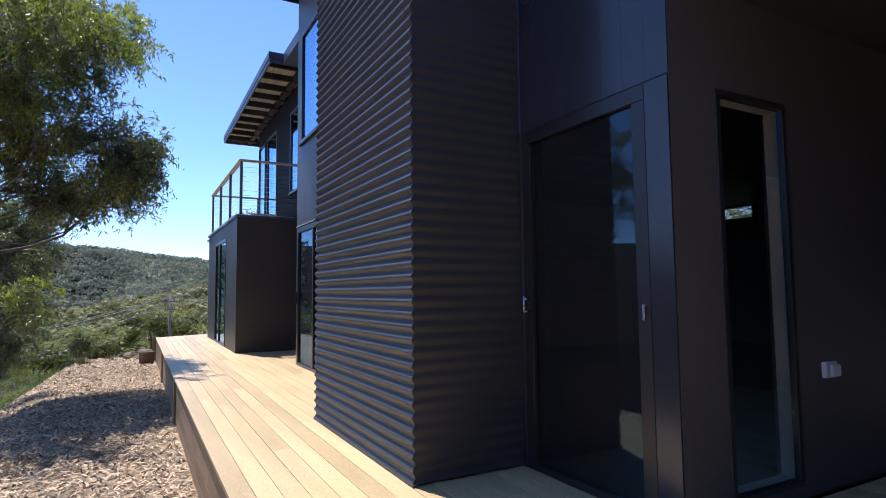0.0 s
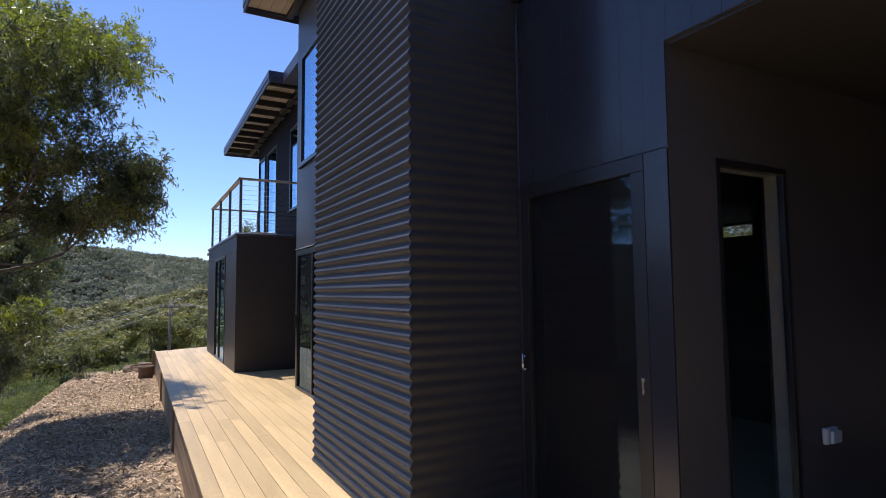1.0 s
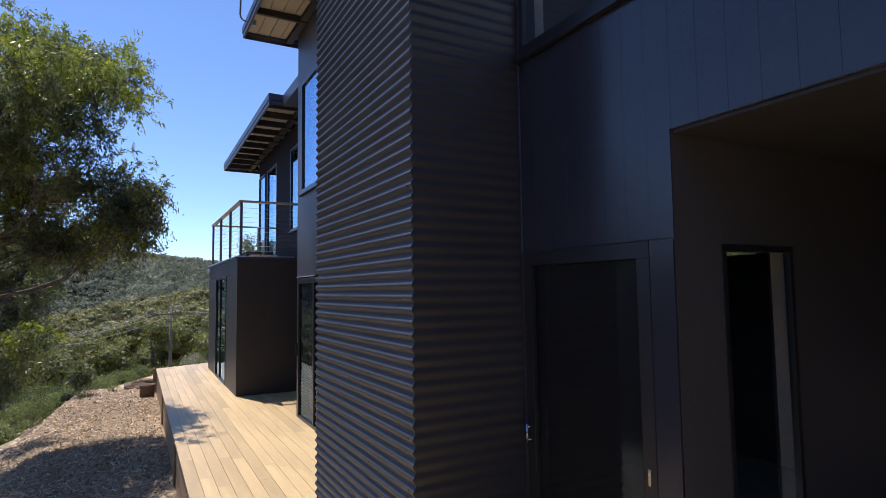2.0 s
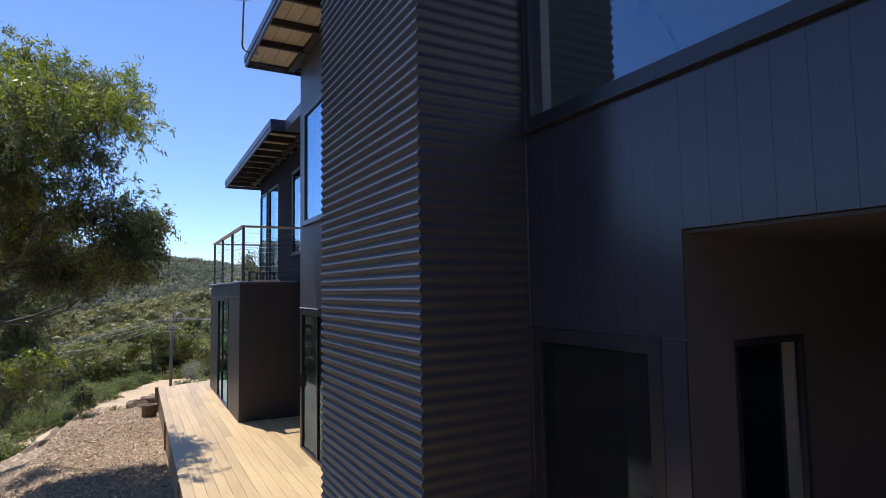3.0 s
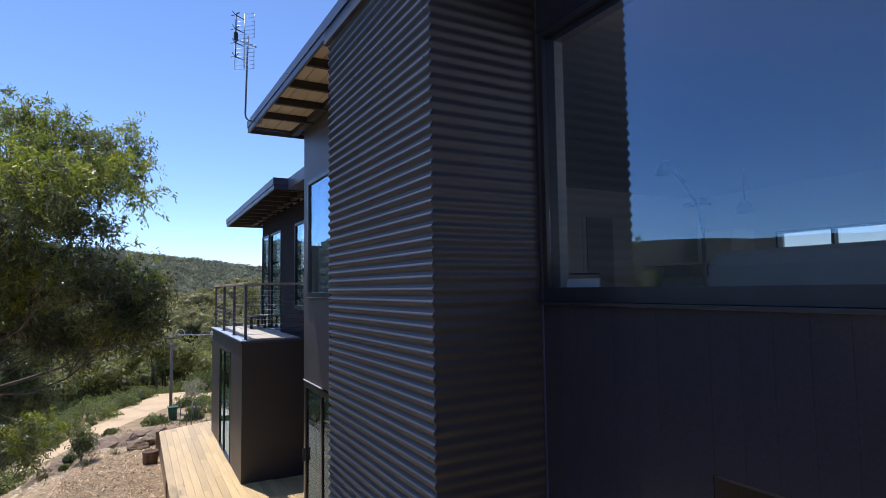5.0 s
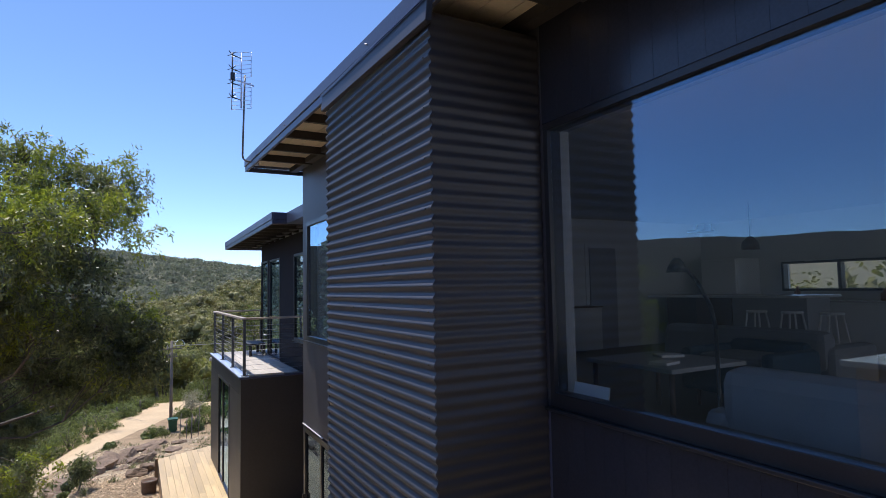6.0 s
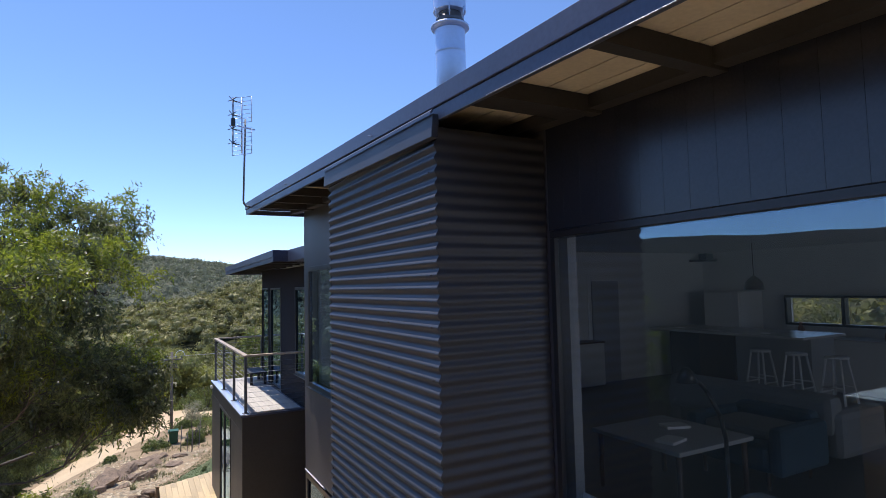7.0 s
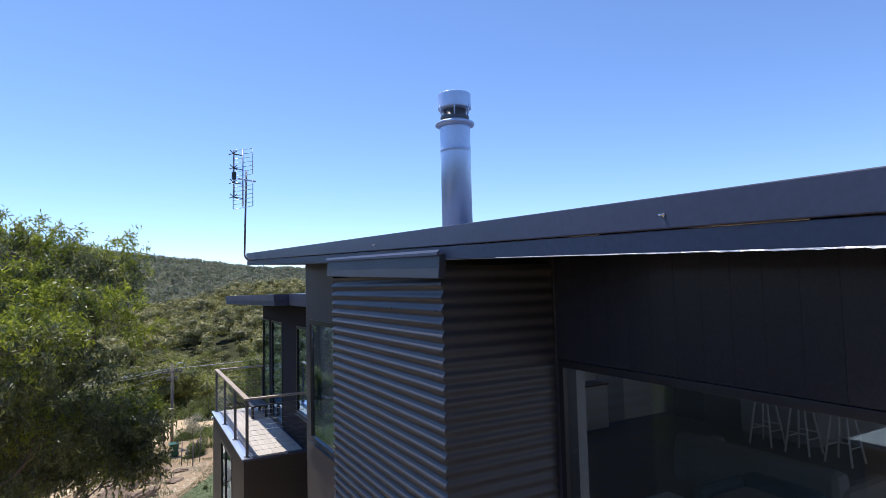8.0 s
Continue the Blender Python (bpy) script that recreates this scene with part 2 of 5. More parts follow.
# ---- building blocks ----
def block(bm, x0, x1, y0, y1, z0, z1, bevel=0.0):
    """An axis-aligned box, its edges rounded where bevel is given."""
    vs = [bm.verts.new((x, y, z)) for x in (x0, x1) for y in (y0, y1) for z in (z0, z1)]
    fs = [bm.faces.new([vs[i] for i in q]) for q in ((0, 1, 3, 2), (4, 6, 7, 5), (0, 4, 5, 1), (2, 3, 7, 6), (0, 2, 6, 4), (1, 5, 7, 3))]
    if bevel:
        es = list({e for f in fs for e in f.edges})
        bmesh.ops.bevel(bm, geom=es, offset=bevel, segments=2, affect="EDGES", profile=0.5)
    return vs


def plate(bm, axis, u0, u1, z0, z1, d0, d1, bevel=0.0):
    """A box in a wall: axis x for a wall that faces along x (u runs along y), axis y the other way."""
    return block(bm, d0, d1, u0, u1, z0, z1, bevel) if axis == "x" else block(bm, u0, u1, d0, d1, z0, z1, bevel)


def tube(bm, a, b, r0, r1=None, sides=10, caps=True):
    """A tapered round bar from a to b."""
    a, b = Vector(a), Vector(b)
    q = (b - a).to_track_quat("Z", "Y")
    rings = []
    for p, r in ((a, r0), (b, r0 if r1 is None else r1)):
        rings.append([bm.verts.new(p + q @ Vector((r * math.cos(t), r * math.sin(t), 0))) for t in (2 * math.pi * i / sides for i in range(sides))])
    for i in range(sides):
        f = bm.faces.new((rings[0][i], rings[0][(i + 1) % sides], rings[1][(i + 1) % sides], rings[1][i]))
        f.smooth = True
    if caps:
        bm.faces.new(rings[0][::-1]), bm.faces.new(rings[1])


def lathe(bm, cx, cy, profile, sides=32):
    """A turned form from (radius, height) pairs."""
    rings = [[bm.verts.new((cx + r * math.cos(2 * math.pi * i / sides), cy + r * math.sin(2 * math.pi * i / sides), z)) for i in range(sides)] for r, z in profile]
    for a, b in zip(rings, rings[1:]):
        for i in range(sides):
            bm.faces.new((a[i], a[(i + 1) % sides], b[(i + 1) % sides], b[i])).smooth = True
    bm.faces.new(rings[0][::-1]), bm.faces.new(rings[-1])


def mesh_of(bm, name, mat):
    me = bpy.data.meshes.new(name)
    bmesh.ops.recalc_face_normals(bm, faces=bm.faces)
    bm.to_mesh(me)
    bm.free()
    me.materials.append(mat)
    return me


def part(name, bm, mat, parent=None, label=""):
    """Links a bmesh as one mesh object, under a thing or a part where one is given."""
    ob = new(name, mesh_of(bm, name, mat))
    ob.parent = parent
    return tagged(ob, label)


def piece(name, me, at, parent, scale=(1, 1, 1), turn=(0, 0, 0)):
    """One more object on a shared mesh."""
    ob = new(name, me)
    ob.parent = parent
    ob.location, ob.scale, ob.rotation_euler = at, scale, turn
    return ob


def thing(name, label, category, group="", kind="", at=(0, 0, 0)):
    ob = new(name)
    ob.location = at
    ob.empty_display_size = 0.1
    return tagged(ob, label, category, group, kind)


def soup(name, verts, faces, mat, parent=None):
    me = bpy.data.meshes.new(name)
    me.from_pydata(verts, [], faces)
    me.materials.append(mat)
    ob = new(name, me)
    ob.parent = parent
    return ob


# ---- ground ----
def smooth(a, b, t):
    t = min(1, max(0, (t - a) / (b - a)))
    return t * t * (3 - 2 * t)


def steps(table, t):
    for (a, va), (b, vb) in zip(table, table[1:]):
        if t <= b:
            return va + (vb - va) * smooth(a, b, t)
    return table[-1][1]


def chords(table, t):
    return float(np.interp(t, [a for a, _ in table], [b for _, b in table]))


def height(x, y):
    """The lie of the land: a level house pad, a bank down to the road, a valley and a ring of hills."""
    r, az = math.hypot(x, y), math.degrees(math.atan2(x, y))
    wob = noise.noise((x * 0.02, y * 0.02, 1.3))
    near = -0.58 + 0.05 * noise.noise((x * 0.5, y * 0.5, 0)) + 0.02 * noise.noise((x * 2.1, y * 2.1, 5))
    near += chords(((17.7, 0), (18.6, -0.2), (20.5, -0.85), (25, -1.9), (30, -2.75), (37, -3.45)), y)
    near -= 1.2 * smooth(-1.2, -6, x) * smooth(-30, 5, y) + 4 * smooth(-6, -40, x)
    near -= 0.25 * smooth(-0.6, -2.2, x) + 0.85 * smooth(0, -0.9, x + 0.9 + 0.12 * max(0, 17.5 - y)) * smooth(7, 11, y) * smooth(24, 19, y)
    front = smooth(60, 25, abs(az - 3))
    mid = max(-14, min(0, -9.5 + 0.9 * (az + 2))) * front
    west = smooth(-40, -75, az) * smooth(-165, -130, az)
    top = max(22, min(50, 40 - 1.35 * (az + 2))) * (1 - west) + 46 * west
    far = steps(((40, -4.0), (85, -11), (230, mid), (330, mid - 3), (640, top), (1000, top * 0.75), (1600, top * 0.9)), r) + 3 * wob * smooth(60, 200, r)
    k = smooth(42, 60, r)
    return near * (1 - k) + far * k


def build_ground():
    n, k = 230, 6.6
    us = [4.0 * math.sinh(-k + 2 * k * i / (n - 1)) for i in range(n)]
    verts = [(x, y + 9, height(x, y + 9)) for x in us for y in us]
    faces = [(i * n + j, (i + 1) * n + j, (i + 1) * n + j + 1, i * n + j + 1) for i in range(n - 1) for j in range(n - 1)]
    ob = soup("ground", verts, faces, M_GROUND)
    for p in ob.data.polygons:
        p.use_smooth = True
    tagged(ob, "brown bark-mulched ground falling to bush valley and hills", "ground", kind="structure")


build_ground()


def strip(name, centre, half, mat, lift, label, category):
    """A strip of road along a list of centre points."""
    verts, faces = [], []
    for i, (x, y) in enumerate(centre):
        a, b = centre[max(0, i - 1)], centre[min(len(centre) - 1, i + 1)]
        t = Vector((b[0] - a[0], b[1] - a[1])).normalized()
        for j in range(7):
            s = (j / 3 - 1) * half * (1 + 0.12 * noise.noise((x * 0.3, y * 0.3, j)))
            px, py = x - t.y * s, y + t.x * s
            verts.append((px, py, height(px, py) + lift - 0.05 * (abs(j - 3) == 3)))
    for i in range(len(centre) - 1):
        for j in range(6):
            faces.append((i * 7 + j, i * 7 + j + 1, (i + 1) * 7 + j + 1, (i + 1) * 7 + j))
    ob = soup(name, verts, faces, mat)
    return tagged(ob, label, category, kind="structure")


def bend(points, n):
    """A smooth line through a few points."""
    out = []
    for i in range(len(points) - 1):
        p = [Vector(points[max(0, min(len(points) - 1, i + d))]) for d in (-1, 0, 1, 2)]
        for s in range(n):
            t = s / n
            out.append(tuple(0.5 * ((2 * p[1]) + (-p[0] + p[2]) * t + (2 * p[0] - 5 * p[1] + 4 * p[2] - p[3]) * t * t + (-p[0] + 3 * p[1] - 3 * p[2] + p[3]) * t ** 3)))
    return out + [tuple(points[-1])]


strip("road", bend([(-9.5, 30.9), (-6.2, 32.8), (-2.8, 36.6), (0.3, 41.7), (2.3, 46.2), (3.4, 51), (8, 57), (22, 62)], 14), 1.4, M_ROAD, 0.06,
      "pale yellow gravel road winding below the house", "road")

strip("track", bend([(1.4, 44.2), (4.0, 45.6), (8, 46.4), (16, 49)], 10), 1.1, M_ROAD, 0.05,
      "pale gravel side track leaving the road", "track")

# ---- house shell ----
WALL, BOX, RECESS = 2.56, 1.75, 1.68
SLOPE = 0.0355


def shear(bm, slope=SLOPE, y0=0.0):
    for v in bm.verts:
        v.co.z += slope * (v.co.y - y0)


def wall(name, axis, d0, d1, rects, mat, label):
    bm = bmesh.new()
    for u0, u1, z0, z1 in rects:
        plate(bm, axis, u0, u1, z0, z1, d0, d1)
    if name == "wall_front":
        for v in bm.verts:
            if v.co.z > 5.6:
                v.co.z = 5.935 + SLOPE * v.co.y
    return tagged(part(name, bm, mat), label, "wall", kind="structure")


front = wall("wall_front", "x", WALL, 2.72, [
    (2.88, 5.02, 0, 5.85), (1.68, 1.83, 0, 2.19), (1.68, 2.88, 2.19, 3.50), (-4.0, 1.68, 2.72, 3.50), (-4.0, -1.3, 3.50, 5.30), (-4.0, 2.88, 5.30, 5.85),
    (5.02, 8.96, 2.19, 3.48), (5.02, 6.9, 3.48, 5.30), (8.74, 8.96, 3.48, 5.30), (5.02, 8.96, 5.30, 5.98), (5.02, 7.1, 0, 2.19), (8.90, 8.96, 0, 2.19)],
    M_PANEL, "charcoal painted front wall with grooved vertical boards")
wall("wall_recess", "y", RECESS, 1.83, [(2.72, 2.90, 0, 2.72), (2.90, 3.51, 2.17, 2.72), (3.51, 11.6, 0, 2.72), (2.90, 3.51, 0, 0.07)], M_PANEL,
     "dark painted entry wall under the upper floor")
wall("wall_nook", "y", 8.82, 8.96, [(2.72, 3.15, 0, 5.7)], M_PANEL, "charcoal painted side wall beside the terrace")
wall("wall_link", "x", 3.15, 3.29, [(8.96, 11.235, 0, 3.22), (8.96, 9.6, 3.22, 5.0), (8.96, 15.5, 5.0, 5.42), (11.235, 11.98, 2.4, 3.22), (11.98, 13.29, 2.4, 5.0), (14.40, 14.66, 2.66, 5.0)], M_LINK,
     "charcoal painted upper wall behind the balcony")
wall("wall_back", "x", 11.6, 11.75, [(-4, 7.0, 0, 4.05), (7.0, 7.9, 0, 2.57), (7.0, 7.9, 2.87, 4.05), (7.9, 9, 0, 4.05), (-4, 1.2, 4.05, 4.62), (6.7, 9, 4.05, 4.62), (-4, 9, 4.62, 5.93)], M_WHITE,
     "white painted back wall of the living room")
wall("wall_south", "y", -4.15, -4.0, [(2.72, 3.4, 2.72, 5.8), (3.4, 8.2, 2.72, 3.2), (3.4, 8.2, 5.3, 5.8), (8.2, 11.75, 2.72, 5.8)], M_WHITE, "white painted end wall of the living room")
wall("wall_north", "y", 8.6, 8.8, [(2.72, 11.6, 0, 5.7)], M_WHITE, "white painted inner wall of the living room")
# Never in view; this wall is added to keep the entry recess dark.
wall("wall_passage", "y", -1.35, -1.2, [(2.56, 11.6, -0.6, 2.70)], M_PANEL, "unseen dark wall added to keep light out of the entry passage")
wall("wall_end", "x", 8.8, 8.95, [(9, 15.5, 0, 3.3), (9, 12, 3.3, 5.42)], M_PANEL, "charcoal rear wall of the far wing")

# joint flashings on the front wall
bm = bmesh.new()
block(bm, 2.545, 2.56, 7.9, 8.965, 2.178, 2.19)
tagged(part("trim", bm, M_OUTLET), "thin pale metal flashing strip over the terrace door", "trim", kind="structure")
bm = bmesh.new()
block(bm, 2.553, 2.563, 2.885, 2.905, 2.19, 3.50)
tagged(part("trim", bm, M_FASCIA), "thin pale corner bead beside the corrugated box", "trim", kind="structure")

# vertical boards, 150 mm wide with open grooves
def boards():
    def board(z0, z1, w):
        b = bmesh.new()
        block(b, -0.006, 0.0, 0.0003, w - 0.0003, z0, z1, 0.0006)
        return mesh_of(b, "cladding_board", M_CLAD)
    w = 0.152
    shapes = {}
    for i in range(26):
        y1 = 2.885 - i * w
        y0 = y1 - w
        for z0, z1 in ((2.195 if y0 >= RECESS - 0.1 else 2.72, 3.498), (5.302, round(5.93 + SLOPE * y0, 3))):
            y0c = y0
            if y0 < RECESS < y1 and z0 < 2.8:
                b = bmesh.new()
                block(b, -0.006, 0.0, 0.0003, w - 0.0003, 2.72, z1)
                block(b, -0.006, 0.0, RECESS - y0, w - 0.0003, 2.195, 2.72)
                piece("cladding_board", mesh_of(b, "cladding_board", M_CLAD), (WALL - 0.0005, y0, 0), front)
                continue
            key = (z0, round(y1 - y0c, 3))
            if key not in shapes:
                shapes[key] = {}
            if z1 not in shapes[key]:
                shapes[key][z1] = board(z0, z1, y1 - y0c)
            piece("cladding_board", shapes[key][z1], (WALL - 0.0005, y0c, 0), front)
    b = bmesh.new()
    block(b, -0.012, 0.0, 0.0, 0.146, 0.0, 2.186, 0.002)
    piece("cladding_board", mesh_of(b, "cladding_board", M_CLAD), (WALL - 0.0005, RECESS + 0.002, 0), front)


# upper floor slab, its dark underside over the entry, ceilings and floors
bm = bmesh.new()
block(bm, 2.72, 11.6, -4.0, 8.6, 2.90, 2.96)
tagged(part("floor", bm, M_FLOOR), "dark timber floor of the upper living room", "floor", kind="structure")
bm = bmesh.new()
block(bm, 2.575, 11.6, -4.0, 1.675, 2.70, 2.716)
tagged(part("ceiling", bm, M_RAFTER), "dark painted ceiling over the entry recess", "ceiling", kind="structure")
bm = bmesh.new()
block(bm, 2.72, 11.6, -4.0, 8.6, 5.56, 5.66)
tagged(part("ceiling", bm, M_WHITE), "white plaster living room ceiling", "ceiling", kind="structure")
bm = bmesh.new()
block(bm, 2.56, 11.6, 1.83, 8.6, -0.12, 0.0)
tagged(part("floor", bm, M_FLOOR), "dark timber ground floor", "floor", kind="structure")
bm = bmesh.new()
block(bm, 3.15, 8.8, 8.96, 15.5, 2.44, 2.62)
tagged(part("floor", bm, M_FLOOR), "timber floor of the far wing", "floor", kind="structure")


# ---- corrugated flue box ----
def corrugated(bm, axis, u0, u1, z0, z1, d, sign, pitch=0.076, amp=0.0102, per=14, meet=0.0):
    """A sheet of corrugated steel with level waves; d is its mean plane, sign the way it faces, meet the swing of its near edge."""
    n = int((z1 - z0) / pitch * per)
    rows = []
    for i in range(n + 1):
        z = z0 + (z1 - z0) * i / n
        wave = math.cos(2 * math.pi * (z - z0) / pitch)
        o, a = d + sign * amp * wave, u0 - meet * wave
        rows.append([bm.verts.new((o, u, z) if axis == "x" else (u, o, z)) for u in (a, u0 + (u1 - u0) * 0.5, u1)])
    for a, b in zip(rows, rows[1:]):
        for j in range(2):
            bm.faces.new((a[j], a[j + 1], b[j + 1], b[j])).smooth = True


def flue_box():
    t = thing("flue_box", "tall charcoal corrugated steel chimney box on the deck", "chimney box", at=(BOX, 2.9, 0))
    core = bmesh.new()
    block(core, 0.02, 0.80, 0.02, 2.05, 0.01, 5.83)
    part("core", core, M_RAFTER, t)
    bm = bmesh.new()
    corrugated(bm, "x", 0.006, 2.075, 0.012, 5.865, 0.0, -1, meet=0.0042)
    sheet = part("front_sheet", bm, M_STEEL, t)
    bm = bmesh.new()
    corrugated(bm, "y", 0.0006, 0.80, 0.012, 5.90, 0.006, -1, amp=0.004, meet=0.0102)
    part("side_sheet", bm, M_STEEL, t)
    bm = bmesh.new()
    corrugated(bm, "y", 0.004, 0.80, 0.012, 5.90, 2.065, 1)
    part("side_sheet", bm, M_STEEL, t)
    bm = bmesh.new()
    block(bm, -0.045, 0.0, -0.035, 2.10, 5.822, 5.962, 0.004)
    for v in bm.verts:
        v.co.z += SLOPE * 0.8 * v.co.y
        if v.co.z > 5.92 and v.co.x < 0:
            v.co.x += 0.012
    part("cap_flashing", bm, M_STEEL, t, "slate folded steel cap flashing")
    bm = bmesh.new()
    vs = block(bm, -0.05, -0.034, -0.04, 2.105, 5.955, 5.972)
    for v in vs:
        v.co.z += SLOPE * 0.8 * v.co.y + (0.016 if v.co.x > -0.04 else 0)
    part("cap_lip", bm, M_FASCIA, t)
    bm = bmesh.new()
    block(bm, -0.012, 0.02, -0.01, 2.08, 0.0, 0.016)
    part("base_flashing", bm, M_STEEL, t)
    # fixing screws on every fourth ridge
    b = bmesh.new()
    lathe(b, 0, 0, [(0.0065, 0), (0.0065, 0.003), (0.0042, 0.004), (0.0038, 0.008)], 8)
    me = mesh_of(b, "screw", M_RAFTER)
    for k in range(2, 76, 4):
        for y in (0.07, 0.72, 1.36, 2.0):
            piece("screw", me, (-0.008, y + random.uniform(-0.01, 0.01), 0.012 + k * 0.076), t, turn=(0, -math.pi / 2, 0))
    return t


flue_box()


# ---- windows and doors ----
def window(name, axis, d, u0, u1, z0, z1, splits=(), face=-1, w=0.06, depth=0.11, label="", sill=True, door=False, proud=0.012, reveal=None, low=None):
    """A framed opening: frame bars, panes between the split lines, a sill, and a timber reveal where one is given."""
    t = thing(name, label, "door" if door else "window", kind="structure")
    a, b = sorted((d + face * proud, d - face * (depth - proud)))
    bm = bmesh.new()
    plate(bm, axis, u0, u1, z1 - w, z1, a, b, 0.003)
    low = low or (0.04 if door else w)
    plate(bm, axis, u0, u1, z0, z0 + low, a, b, 0.003)
    plate(bm, axis, u0, u0 + w, z0 + 0.03, z1 - w, a + 0.001, b - 0.001, 0.003)
    plate(bm, axis, u1 - w, u1, z0 + 0.03, z1 - w, a + 0.001, b - 0.001, 0.003)
    part("window_frame" if not door else "door_frame", bm, M_FRAME, t)
    lines = [u0 + w, *splits, u1 - w]
    for s in splits:
        bm = bmesh.new()
        plate(bm, axis, s - 0.03, s + 0.03, z0 + 0.03, z1 - w, a + 0.006, b - 0.006, 0.003)
        part("mullion", bm, M_FRAME, t)
    mid = d - face * 0.018
    for p, q in zip(lines, lines[1:]):
        bm = bmesh.new()
        plate(bm, axis, p + 0.002, q - 0.002, z0 + low * 0.6, z1 - w, mid - 0.003, mid + 0.003)
        ob = part("pane", bm, M_GLASS, t)
        ob.visible_shadow = False
    if sill:
        bm = bmesh.new()
        s0, s1 = sorted((d + face * (proud + 0.035), d - face * 0.02))
        plate(bm, axis, u0 - 0.02, u1 + 0.02, z0 - 0.022, z0 - 0.001, s0, s1, 0.003)
        part("window_sill", bm, M_FRAME, t)
    if reveal:
        bm = bmesh.new()
        r0, r1 = sorted((d - face * depth, d - face * (depth + reveal)))
        plate(bm, axis, u0, u1, z1 - 0.03, z1 - 0.001, r0, r1)
        plate(bm, axis, u0, u0 + 0.02, z0, z1 - 0.03, r0, r1)
        plate(bm, axis, u1 - 0.02, u1, z0, z1 - 0.03, r0, r1)
        plate(bm, axis, u0 + 0.02, u1 - 0.02, z0, z0 + 0.03, r0, r1)
        part("reveal", bm, M_WHITE if axis == "y" else M_GREYWALL, t, "pale grey painted timber reveal")
    return t


window("window_1", "x", WALL, -1.3, 2.876, 3.50, 5.298, splits=(0.2,), w=0.045, low=0.088, label="large fixed living room window in a black aluminium frame", reveal=0.08)
window("window_2", "x", WALL, 6.9, 8.738, 3.482, 5.298, w=0.07, label="tall dark-framed stair window with projecting sill")
window("window_3", "y", RECESS, 2.90, 3.51, 0.07, 2.17, w=0.035, label="narrow full-height entry window with white reveal", reveal=0.075, sill=False, proud=0.006, depth=0.04)
window("window_4", "x", 3.15, 9.6, 11.96, 3.22, 4.998, splits=(10.8,), label="black-framed upper window beside the balcony", w=0.05)
window("window_5", "x", 11.6, 1.2, 6.7, 4.05, 4.62, splits=(3.9, 5.65), face=1, label="long narrow kitchen window above the bench", w=0.045, depth=0.15, sill=False)
window("window_6", "x", 11.6, 7.0, 7.9, 2.57, 2.87, face=1, label="small high window in the far ground-floor wall", w=0.03, depth=0.15, sill=False)
# Added opening, never in view, that goes with the fill lamp.
window("window_9", "y", -4.15, 3.4, 8.2, 3.2, 5.3, splits=(5.0, 6.6), label="unseen glazed opening added in the living room end wall", sill=False)
window("window_7", "y", 15.5, 3.16, 6.6, 2.64, 4.998, splits=(4.9,), face=1, label="glazed end wall of the far wing", w=0.06, sill=False)
window("window_8", "x", 8.8, 12.0, 15.5, 3.3, 5.0, splits=(13.7,), face=1, label="rear window of the far wing", w=0.06, depth=0.15, sill=False)
window("door_3", "x", 3.15, 13.295, 14.395, 2.66, 4.998, label="black-framed glass balcony door", door=True, sill=False, w=0.04, depth=0.06)
window("window_10", "x", 3.15, 14.665, 15.5, 2.66, 4.998, label="narrow corner window of the far wing", sill=False, w=0.035, depth=0.06)

d1 = window("door_1", "x", WALL, 1.832, 2.876, 0.005, 2.188, w=0.085, label="black-framed glazed entry door, closed", door=True, sill=False)
bm = bmesh.new()
tube(bm, (2.50, 2.815, 0.98), (2.50, 2.815, 1.10), 0.008)
tube(bm, (2.50, 2.815, 1.0), (2.55, 2.815, 1.0), 0.007)
tube(bm, (2.50, 2.815, 1.08), (2.55, 2.815, 1.08), 0.007)
part("door_handle", bm, M_CHROME, d1, "small chrome pull handle")
bm = bmesh.new()
block(bm, 2.535, 2.55, 1.862, 1.878, 0.98, 1.06, 0.003)
part("latch", bm, M_CHROME, d1, "chrome latch plate")
d2 = window("door_2", "x", WALL, 7.1, 8.90, 0.005, 2.16, splits=(8.0,), w=0.08, label="black-framed glass door onto the terrace", door=True, sill=False)
bm = bmesh.new()
block(bm, 2.515, 2.55, 8.845, 8.865, 0.95, 1.15, 0.004)
part("door_handle", bm, M_FRAME, d2)
for ob in [o for d in (d1, d2) for o in d.children_recursive]:
    if ob.data.materials[0] == M_GLASS:
        ob.data.materials[0] = M_DOORGLASS


